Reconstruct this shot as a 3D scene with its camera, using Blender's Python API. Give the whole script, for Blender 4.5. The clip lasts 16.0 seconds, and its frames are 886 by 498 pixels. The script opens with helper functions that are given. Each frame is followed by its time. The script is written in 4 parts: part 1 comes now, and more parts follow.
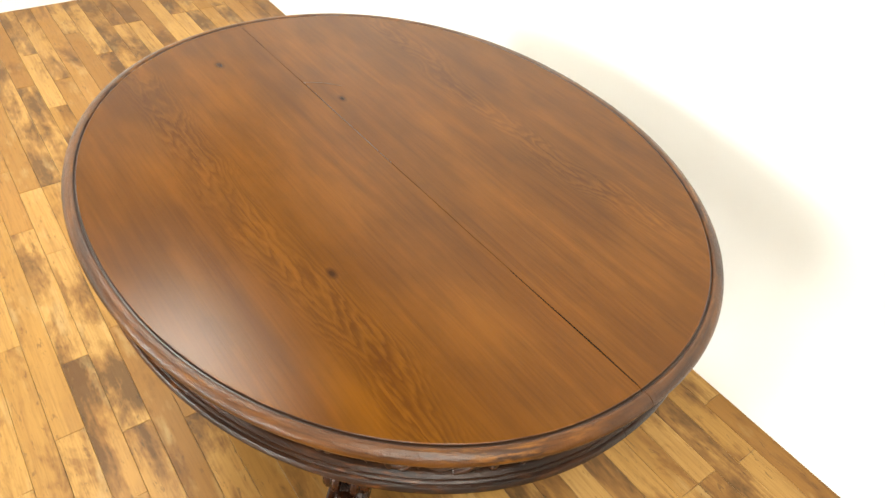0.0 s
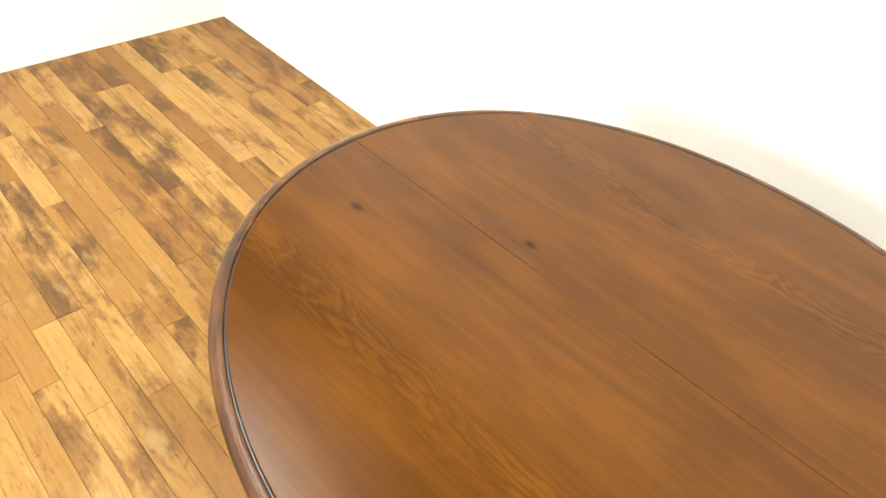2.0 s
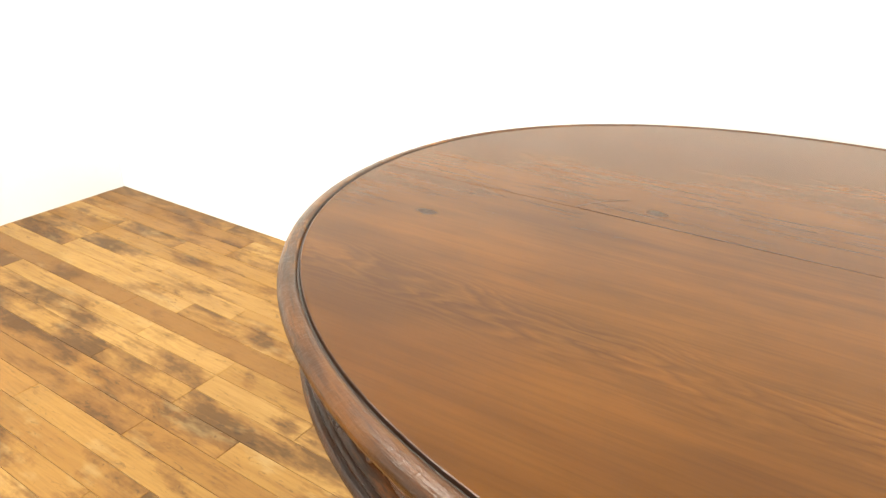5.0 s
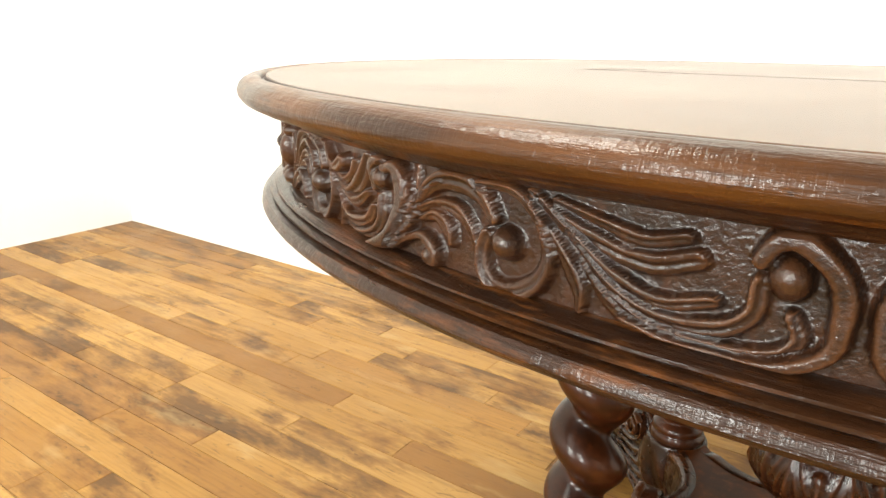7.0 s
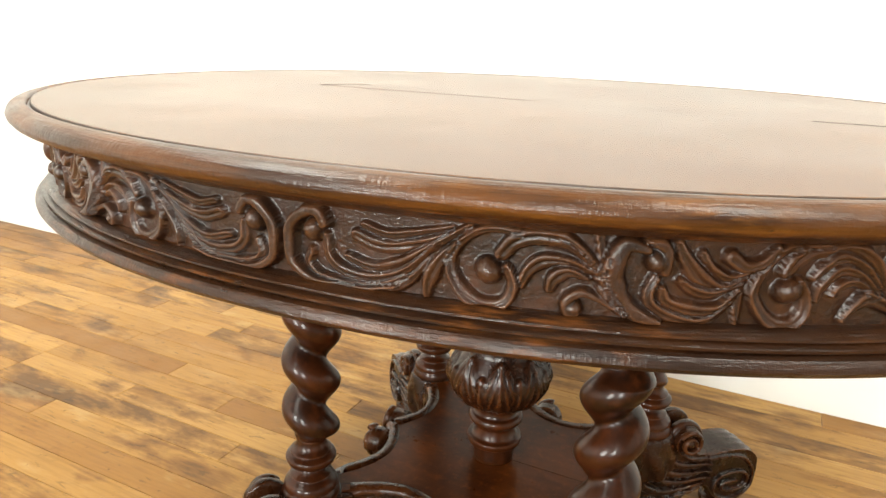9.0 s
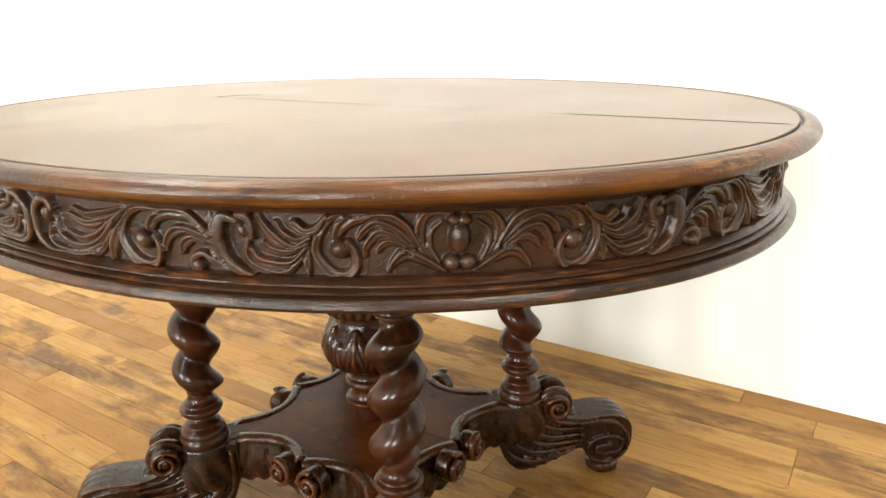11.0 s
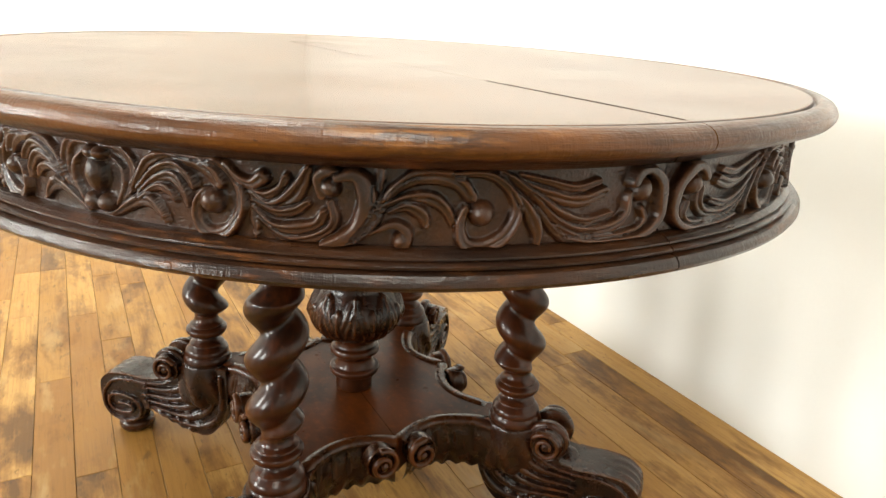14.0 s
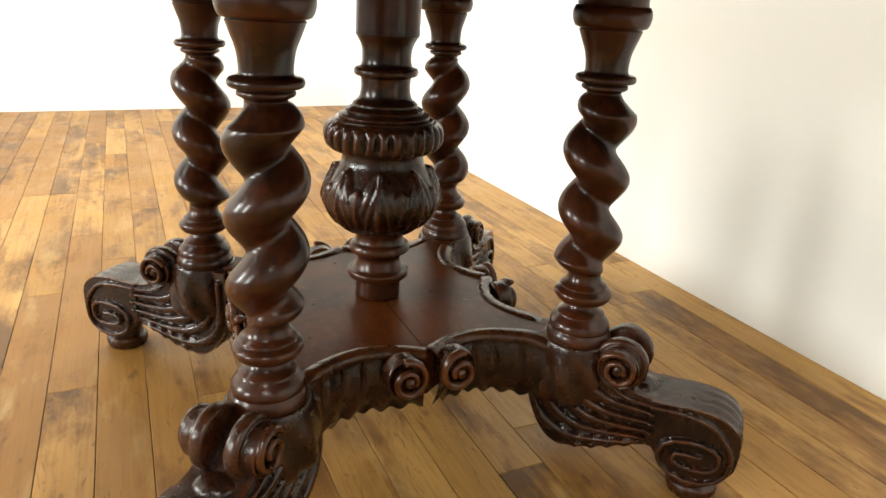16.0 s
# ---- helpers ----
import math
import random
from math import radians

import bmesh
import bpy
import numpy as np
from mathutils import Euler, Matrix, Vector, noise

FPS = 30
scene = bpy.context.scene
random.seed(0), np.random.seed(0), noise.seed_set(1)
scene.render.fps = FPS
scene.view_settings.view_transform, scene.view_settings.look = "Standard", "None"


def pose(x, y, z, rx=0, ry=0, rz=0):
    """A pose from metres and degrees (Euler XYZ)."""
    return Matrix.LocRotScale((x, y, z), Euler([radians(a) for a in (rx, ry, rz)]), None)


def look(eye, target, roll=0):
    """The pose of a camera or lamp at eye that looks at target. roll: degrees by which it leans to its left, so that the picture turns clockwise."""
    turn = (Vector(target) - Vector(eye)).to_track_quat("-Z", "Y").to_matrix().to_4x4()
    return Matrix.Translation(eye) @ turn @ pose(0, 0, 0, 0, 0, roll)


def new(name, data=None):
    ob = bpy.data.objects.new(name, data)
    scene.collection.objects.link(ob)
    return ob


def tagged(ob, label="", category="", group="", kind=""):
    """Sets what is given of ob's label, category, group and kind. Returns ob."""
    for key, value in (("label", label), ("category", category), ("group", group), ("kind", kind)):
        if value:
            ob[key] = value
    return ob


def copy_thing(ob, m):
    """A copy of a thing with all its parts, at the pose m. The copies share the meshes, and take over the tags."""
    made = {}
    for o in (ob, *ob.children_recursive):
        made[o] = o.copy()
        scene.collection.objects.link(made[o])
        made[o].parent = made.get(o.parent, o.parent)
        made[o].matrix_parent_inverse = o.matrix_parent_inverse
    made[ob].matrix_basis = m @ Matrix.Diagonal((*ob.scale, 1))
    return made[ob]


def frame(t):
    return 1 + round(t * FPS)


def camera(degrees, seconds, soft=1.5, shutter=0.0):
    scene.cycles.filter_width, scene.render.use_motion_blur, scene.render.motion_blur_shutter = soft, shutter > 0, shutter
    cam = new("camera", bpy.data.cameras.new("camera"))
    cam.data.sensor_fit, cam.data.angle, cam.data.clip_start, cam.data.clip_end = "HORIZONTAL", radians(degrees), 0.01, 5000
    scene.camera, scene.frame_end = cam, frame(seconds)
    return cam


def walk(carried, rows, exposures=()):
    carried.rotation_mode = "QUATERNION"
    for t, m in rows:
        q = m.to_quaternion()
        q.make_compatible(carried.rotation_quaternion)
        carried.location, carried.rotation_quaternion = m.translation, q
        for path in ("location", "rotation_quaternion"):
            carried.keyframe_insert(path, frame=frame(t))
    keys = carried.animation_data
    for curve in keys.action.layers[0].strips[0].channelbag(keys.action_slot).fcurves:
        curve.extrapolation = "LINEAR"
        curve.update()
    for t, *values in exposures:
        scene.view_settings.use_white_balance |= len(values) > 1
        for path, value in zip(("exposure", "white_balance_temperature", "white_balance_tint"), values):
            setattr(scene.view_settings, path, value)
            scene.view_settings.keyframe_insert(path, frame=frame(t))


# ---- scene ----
cam = camera(65.98, 16.0)
PATH = [
    (0, (0.8918, -0.5845, 1.5012), (-0.1170, 0.2657, 0.2766), 6.27),
    (0.5, (0.7368, -0.5970, 1.4915), (-0.2716, 0.2469, 0.2622), 5.86),
    (1, (0.5897, -0.6183, 1.4950), (-0.3948, 0.2334, 0.2518), 6.01),
    (1.5, (0.4050, -0.6518, 1.4867), (-0.5259, 0.2571, 0.2428), 6.24),
    (2, (0.2410, -0.6786, 1.4763), (-0.6566, 0.2966, 0.2583), 6.78),
    (2.5, (0.1033, -0.6650, 1.4538), (-0.7847, 0.3642, 0.2739), 6.30),
    (3, (0.0068, -0.6969, 1.4465), (-0.8183, 0.4383, 0.3193), 6.01),
    (3.2, (-0.0274, -0.7217, 1.4405), (-0.8117, 0.4543, 0.3262), 6.08),
    (5.5, (-0.0116, -0.7997, 0.9362), (-0.9238, 0.5874, 0.2406), 1.06),
    (6, (-0.0171, -0.7810, 0.8162), (-0.9504, 0.6315, 0.2049), 1.80),
    (6.5, (-0.0124, -0.7805, 0.7798), (-0.9667, 0.6451, 0.2349), 1.90),
    (7, (0.0219, -0.7872, 0.7719), (-0.9561, 0.6264, 0.2380), 0.93),
    (7.5, (0.0776, -0.7963, 0.7773), (-0.9340, 0.5921, 0.2397), 1.12),
    (8, (0.1776, -0.8368, 0.8074), (-0.8418, 0.5547, 0.2929), 0.61),
    (8.5, (0.2627, -0.8651, 0.8089), (-0.6184, 0.5978, 0.2400), 1.36),
    (9, (0.3317, -0.8877, 0.8237), (-0.4192, 0.6534, 0.2749), 1.91),
    (9.5, (0.4220, -0.8935, 0.8348), (-0.3302, 0.6518, 0.2998), 0.95),
    (10, (0.5056, -0.8998, 0.8504), (-0.2742, 0.6156, 0.2713), 0.54),
    (10.2, (0.5512, -0.8931, 0.8499), (-0.2572, 0.6075, 0.2713), -0.15),
    (12.3, (0.9123, -0.6794, 0.8519), (-0.2690, 0.5555, 0.2865), -0.39),
    (12.5, (0.9232, -0.6482, 0.8410), (-0.2830, 0.5574, 0.2651), -0.13),
    (13, (0.9393, -0.5666, 0.8405), (-0.3210, 0.5675, 0.2361), 2.51),
    (13.5, (0.9719, -0.4793, 0.8256), (-0.3797, 0.5331, 0.2024), 3.79),
    (14, (0.9913, -0.3853, 0.8074), (-0.4930, 0.4406, 0.2115), 2.72),
    (14.5, (0.9925, -0.3644, 0.8047), (-0.5359, 0.3874, 0.2224), 2.33),
    (15, (0.9697, -0.3416, 0.7474), (-0.5669, 0.3934, 0.1657), 1.72),
    (15.5, (0.9093, -0.3189, 0.6694), (-0.6280, 0.4175, 0.0910), 2.37),
    (16, (0.8439, -0.3000, 0.5858), (-0.6784, 0.4222, -0.0476), 3.01),
]
walk(cam, [(t, look(eye, target, roll)) for t, eye, target, roll in PATH])

# ---- light ----
world = bpy.data.worlds.new("world")
scene.world = world
world.use_nodes = True
_bg = world.node_tree.nodes["Background"]
_sky = world.node_tree.nodes.new("ShaderNodeTexSky")
_sky.sky_type = "NISHITA"
_sky.sun_disc = False
_sky.sun_elevation, _sky.sun_rotation = radians(32), radians(200)
world.node_tree.links.new(_sky.outputs["Color"], _bg.inputs["Color"])
_bg.inputs["Strength"].default_value = 0.10


def area_lamp(name, eye, target, sx, sy, watts, colour):
    data = bpy.data.lights.new(name, "AREA")
    data.shape, data.size, data.size_y = "RECTANGLE", sx, sy
    data.energy, data.color = watts, colour
    ob = new(name, data)
    ob.matrix_world = look(eye, target)
    return ob


# The room: x along the long wall, y towards it, the table's middle over the origin.
WEST, EAST, NORTH, SOUTH, CEIL = -2.681, 3.2, 0.7765, -4.2, 2.75
WINDOWS = ((-1.6, -0.8), (0.6, 1.4))
SILL, HEAD = 0.85, 2.35
for (x0, x1), watts in zip(WINDOWS, (160, 125)):
    area_lamp("window_light", ((x0 + x1) / 2, SOUTH - 0.02, (SILL + HEAD) / 2), ((x0 + x1) / 2, 0, 1.45), x1 - x0 - 0.1, HEAD - SILL - 0.1, watts, (0.97, 1.0, 0.95))
# the first follows the glare on the tabletop; the others are added unseen fill
LAMPS = ((-1.25, -0.45, 58), (1.15, -0.68, 46), (-1.0, -2.7, 6), (2.4, -1.1, 25))
for lx, ly, watts in LAMPS:
    area_lamp("ceiling_lamp_light", (lx, ly, CEIL - 0.075), (lx, ly, 0), 0.9, 0.9, watts, (0.99, 1.0, 0.91))


# ---- materials ----
class Tree:
    """Short hand for a node material."""

    def __init__(self, name):
        self.mat = bpy.data.materials.new(name)
        self.mat.use_nodes = True
        self.nt = self.mat.node_tree
        self.bsdf = self.nt.nodes["Principled BSDF"]

    def put(self, value, socket):
        if isinstance(value, bpy.types.NodeSocket):
            self.nt.links.new(value, socket)
        else:
            socket.default_value = value

    def node(self, kind, out=0, **ins):
        n = self.nt.nodes.new("ShaderNode" + kind)
        for key, value in ins.items():
            self.put(value, n.inputs[int(key[1:])] if key[0] == "_" else n.inputs[key])
        return n.outputs[out]

    def math(self, op, a, b=0.0, clamp=False):
        n = self.nt.nodes.new("ShaderNodeMath")
        n.operation, n.use_clamp = op, clamp
        self.put(a, n.inputs[0])
        self.put(b, n.inputs[1])
        return n.outputs[0]

    def vec(self, op, a, b):
        n = self.nt.nodes.new("ShaderNodeVectorMath")
        n.operation = op
        self.put(a, n.inputs[0])
        self.put(b, n.inputs[1])
        return n.outputs[0]

    def mix(self, fac, a, b, how="MIX"):
        n = self.nt.nodes.new("ShaderNodeMix")
        n.data_type, n.blend_type = "RGBA", how
        self.put(fac, n.inputs[0])
        self.put(a, n.inputs[6])
        self.put(b, n.inputs[7])
        return n.outputs[2]

    def ramp(self, fac, *stops):
        n = self.nt.nodes.new("ShaderNodeValToRGB")
        while len(n.color_ramp.elements) < len(stops):
            n.color_ramp.elements.new(0.5)
        for e, (at, col) in zip(n.color_ramp.elements, stops):
            e.position = at
            e.color = (*col, 1) if isinstance(col, tuple) else (col, col, col, 1)
        self.put(fac, n.inputs[0])
        return n.outputs[0]

    def noise(self, vector, scale, detail=4.0, rough=0.55, twist=0.0):
        return self.node("TexNoise", 0, Vector=vector, Scale=scale, Detail=detail, Roughness=rough, Distortion=twist)

    def bump(self, height, strength, distance):
        out = self.node("Bump", 0, Strength=strength, Distance=distance, Height=height)
        self.put(out, self.bsdf.inputs["Normal"])
        self.put(out, self.bsdf.inputs["Coat Normal"])

    def finish(self, colour, rough, **more):
        self.put(colour, self.bsdf.inputs["Base Color"])
        self.put(rough, self.bsdf.inputs["Roughness"])
        for key, value in more.items():
            self.put(value, self.bsdf.inputs[key.replace("_", " ")])
        return self.mat


def floor_wood():
    t = Tree("floor_boards")
    pos = t.node("NewGeometry", 0)
    rnd = t.math("FRACT", t.math("ADD", t.node("ObjectInfo", 5), t.node("NewGeometry", 8)))
    shift = t.node("CombineXYZ", 0, X=t.math("MULTIPLY", rnd, 17.0), Y=t.math("MULTIPLY", rnd, 31.0), Z=t.math("MULTIPLY", rnd, 9.0))
    p = t.vec("ADD", pos, shift)
    fine = t.noise(t.vec("MULTIPLY", p, (9.0, 210.0, 1.0)), 1.0, 3.0, 0.6)
    grain = t.noise(t.vec("MULTIPLY", p, (1.8, 26.0, 1.0)), 1.3, 5.0, 0.6, 0.8)
    tone = t.ramp(rnd, (0.0, (0.2632, 0.1225, 0.0263)), (0.22, (0.3772, 0.2002, 0.0512)), (0.62, (0.4561, 0.2574, 0.0768)), (0.86, (0.3333, 0.1634, 0.0394)), (1.0, (0.2368, 0.1103, 0.0263)))
    c = t.mix(t.ramp(grain, (0.40, 0.0), (0.78, 0.50)), tone, (0.2105, 0.0940, 0.0219, 1))
    c = t.mix(t.ramp(fine, (0.46, 0.0), (0.72, 0.36)), c, (0.1404, 0.0613, 0.0161, 1))
    # dark heart-wood and oil stains that stop at the boards' edges, ragged along the grain
    some = t.ramp(t.math("FRACT", t.math("MULTIPLY", rnd, 7.31)), (0.45, 0.0), (0.55, 0.10))
    blot = t.math("ADD", t.noise(t.vec("MULTIPLY", p, (3.4, 8.0, 1.0)), 1.0, 5.0, 0.66, 0.3), some)
    rag = t.math("ADD", blot, t.math("MULTIPLY", t.math("SUBTRACT", grain, 0.5), 0.22))
    c = t.mix(t.ramp(rag, (0.52, 0.0), (0.61, 0.66)), c, (0.1500, 0.0640, 0.0165, 1))
    c = t.mix(t.ramp(rag, (0.615, 0.0), (0.70, 0.70)), c, (0.0600, 0.0275, 0.0100, 1))
    spot = t.noise(t.vec("MULTIPLY", p, (14.0, 38.0, 1.0)), 1.0, 4.0, 0.65)
    both = t.math("MULTIPLY", t.ramp(rag, (0.54, 0.0), (0.60, 1.0)), t.ramp(spot, (0.60, 0.0), (0.68, 0.50)))
    c = t.mix(both, c, (0.0307, 0.0196, 0.0117, 1))
    pale = t.noise(t.vec("MULTIPLY", p, (5.0, 16.0, 1.0)), 1.0, 4.0, 0.6)
    c = t.mix(t.ramp(pale, (0.58, 0.0), (0.72, 0.40)), c, (0.4912, 0.3350, 0.1462, 1))
    grey = t.noise(t.vec("MULTIPLY", pos, (3.0, 5.0, 1.0)), 1.0, 5.0, 0.7)
    c = t.mix(t.ramp(grey, (0.54, 0.0), (0.75, 0.40)), c, (0.1900, 0.1050, 0.0400, 1))
    worn = t.noise(t.vec("MULTIPLY", pos, (0.9, 2.2, 1.0)), 1.0, 4.0, 0.6)
    c = t.mix(t.ramp(worn, (0.46, 0.0), (0.68, 0.38)), c, (0.2100, 0.0950, 0.0230, 1))
    scratch = t.noise(t.vec("MULTIPLY", pos, (16.0, 70.0, 1.0)), 1.0, 5.0, 0.7, 1.2)
    c = t.mix(t.ramp(scratch, (0.60, 0.0), (0.66, 0.55)), c, (0.085, 0.045, 0.018, 1))
    dent = t.noise(t.vec("MULTIPLY", pos, (55.0, 60.0, 1.0)), 1.0, 4.0, 0.65)
    c = t.mix(t.ramp(dent, (0.68, 0.0), (0.73, 0.6)), c, (0.050, 0.028, 0.013, 1))
    rough = t.ramp(t.noise(pos, 7.0, 5.0, 0.6), (0.3, 0.34), (0.7, 0.50))
    t.bump(t.math("ADD", t.math("MULTIPLY", fine, 0.5), t.noise(pos, 60.0, 3.0)), 0.18, 0.002)
    return t.finish(c, rough, Specular_IOR_Level=0.22)


def top_wood():
    t = Tree("oak_top")
    pos = t.node("TexCoord", 3)
    sep = t.nt.nodes.new("ShaderNodeSeparateXYZ")
    t.put(pos, sep.inputs[0])
    x, y = sep.outputs[0], sep.outputs[1]
    wide = t.math("ADD", t.math("MULTIPLY", y, 4.6), 20.35)
    rnd = t.node("TexWhiteNoise", 0, Vector=t.node("CombineXYZ", 0, X=t.math("FLOOR", wide), Y=3.7, Z=1.3))
    p = t.vec("ADD", pos, t.node("CombineXYZ", 0, X=t.math("MULTIPLY", rnd, 5.0), Y=0.0, Z=rnd))
    # two flat-sawn boards, one in either half: long pointed arches down their middles
    from_heart = t.math("ADD", t.math("SUBTRACT", t.math("ABSOLUTE", y), 0.285), t.math("MULTIPLY", t.math("SUBTRACT", t.noise(t.vec("MULTIPLY", pos, (2.3, 1.2, 1.0)), 1.0, 2.0, 0.5), 0.5), 0.16))
    near = t.math("MULTIPLY", from_heart, 13.0)
    warp = t.noise(t.vec("MULTIPLY", p, (5.0, 22.0, 1.0)), 1.0, 4.0, 0.55)
    ring = t.math("ADD", t.math("ADD", t.math("MULTIPLY", t.math("MULTIPLY", near, near), 1.5), t.math("MULTIPLY", x, 1.6)), t.math("MULTIPLY", warp, 1.1))
    saw = t.math("FRACT", t.math("MULTIPLY", ring, 6.5))
    arch = t.ramp(saw, (0.0, 0.0), (0.62, 1.0), (0.86, 0.55), (0.98, 0.0))
    inside = t.ramp(t.math("ABSOLUTE", near), (0.10, 1.0), (0.75, 0.0))
    streak = t.noise(t.vec("MULTIPLY", p, (2.0, 30.0, 1.0)), 1.0, 5.0, 0.62, 0.3)
    pore = t.noise(t.vec("MULTIPLY", p, (10.0, 300.0, 1.0)), 1.0, 2.0, 0.6)
    cloud = t.noise(t.vec("MULTIPLY", pos, (2.0, 3.4, 1.0)), 1.5, 2.0, 0.5)
    c = t.ramp(streak, (0.25, (0.0900, 0.0290, 0.0020)), (0.5, (0.1190, 0.0405, 0.0029)), (0.75, (0.1440, 0.0500, 0.0037)))
    plank = t.ramp(rnd, (0.0, 0.0), (1.0, 0.32))
    c = t.mix(plank, c, (0.0747, 0.0199, 0.0017, 1))
    figure = t.math("MULTIPLY", inside, t.ramp(t.noise(t.vec("MULTIPLY", pos, (3.0, 5.0, 1.0)), 1.0, 3.0), (0.36, 0.12), (0.58, 0.74)))
    c = t.mix(t.math("MULTIPLY", arch, figure), c, (0.180, 0.066, 0.0052, 1))
    c = t.mix(t.math("MULTIPLY", t.math("SUBTRACT", 1.0, arch), t.math("MULTIPLY", figure, 0.75)), c, (0.0616, 0.0156, 0.0013, 1))
    c = t.mix(t.ramp(pore, (0.48, 0.0), (0.72, 0.26)), c, (0.0440, 0.0140, 0.0014, 1))
    fibre = t.noise(t.vec("MULTIPLY", p, (3.5, 95.0, 1.0)), 1.0, 4.0, 0.65, 0.4)
    c = t.mix(t.ramp(fibre, (0.46, 0.0), (0.72, 0.34)), c, (0.0560, 0.0175, 0.0015, 1))
    mottle = t.noise(t.vec("MULTIPLY", pos, (16.0, 30.0, 1.0)), 1.0, 4.0, 0.6, 0.3)
    c = t.mix(t.ramp(mottle, (0.46, 0.0), (0.72, 0.26)), c, (0.0620, 0.0215, 0.0020, 1))
    c = t.mix(t.ramp(cloud, (0.38, 0.0), (0.72, 0.58)), c, (0.0500, 0.0155, 0.0013, 1))
    glow = t.noise(t.vec("MULTIPLY", pos, (2.2, 6.0, 1.0)), 1.9, 2.0, 0.5)
    c = t.mix(t.ramp(glow, (0.46, 0.0), (0.82, 0.42)), c, (0.1753, 0.0608, 0.0036, 1))
    for kx, ky, size in ((-0.472, -0.120, 0.007), (-0.223, 0.040, 0.006), (0.212, -0.242, 0.006)):
        far = t.nt.nodes.new("ShaderNodeVectorMath")
        far.operation = "LENGTH"
        t.put(t.vec("ADD", t.vec("MULTIPLY", t.vec("SUBTRACT", pos, (kx, ky, 0.0)), (0.6, 1.0, 0.0)), t.node("CombineXYZ", 0, X=t.math("MULTIPLY", t.math("SUBTRACT", warp, 0.5), 0.01))), far.inputs[0])
        c = t.mix(t.ramp(t.math("DIVIDE", far.outputs[1], size * 2.2), (0.20, 0.85), (0.75, 0.0)), c, (0.018, 0.006, 0.0025, 1))
    rough = t.ramp(t.noise(pos, 6.0, 2.0, 0.5), (0.3, 0.22), (0.7, 0.26))
    t.bump(t.math("ADD", t.math("MULTIPLY", pore, -0.5), t.math("MULTIPLY", t.noise(t.vec("MULTIPLY", pos, (4.0, 14.0, 4.0)), 1.0, 3.0), 0.8)), 0.20, 0.001)
    return t.finish(c, rough, Specular_IOR_Level=0.19)


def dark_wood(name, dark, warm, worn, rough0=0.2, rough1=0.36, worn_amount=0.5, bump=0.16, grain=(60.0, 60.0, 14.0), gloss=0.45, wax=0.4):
    """Old stained oak under wax: dark, with redder and paler places where hands and feet have rubbed it; on the frieze
    the pale ridges also paint shade into the hollows.
    """
    t = Tree(name)
    pos = t.node("TexCoord", 3)
    tone = t.noise(t.vec("MULTIPLY", pos, (9.0, 9.0, 15.0)), 1.0, 5.0, 0.65)
    c = t.mix(t.ramp(tone, (0.38, 0.0), (0.62, 1.0)), (*dark, 1), (*warm, 1))
    fleck = t.noise(t.vec("MULTIPLY", pos, (70.0, 70.0, 45.0)), 1.0, 4.0, 0.65)
    c = t.mix(t.ramp(fleck, (0.52, 0.0), (0.70, 0.5)), c, (*[v * 1.7 for v in warm], 1))
    streak = t.noise(t.vec("MULTIPLY", pos, grain), 1.0, 4.0, 0.6)
    c = t.mix(t.ramp(streak, (0.48, 0.0), (0.8, 0.5)), c, (*[v * 0.4 for v in dark], 1))
    # paler on convex edges: rubbing, and on the frieze also painted-in shade of the hollows
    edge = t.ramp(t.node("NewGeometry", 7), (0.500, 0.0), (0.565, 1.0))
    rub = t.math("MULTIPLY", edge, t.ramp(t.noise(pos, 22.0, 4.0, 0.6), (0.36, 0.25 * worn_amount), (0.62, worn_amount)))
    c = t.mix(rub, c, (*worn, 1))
    rough = t.ramp(t.noise(pos, 30.0, 5.0, 0.65), (0.3, rough0), (0.7, rough1))
    dents = t.math("ADD", t.math("MULTIPLY", t.noise(pos, 380.0, 3.0, 0.65), 0.9), t.math("MULTIPLY", t.noise(pos, 70.0, 3.0, 0.6), 1.4))
    t.bump(t.math("ADD", t.math("MULTIPLY", streak, 0.8), dents), bump, 0.0012)
    return t.finish(c, rough, Specular_IOR_Level=gloss, Coat_Weight=wax, Coat_Roughness=0.14)


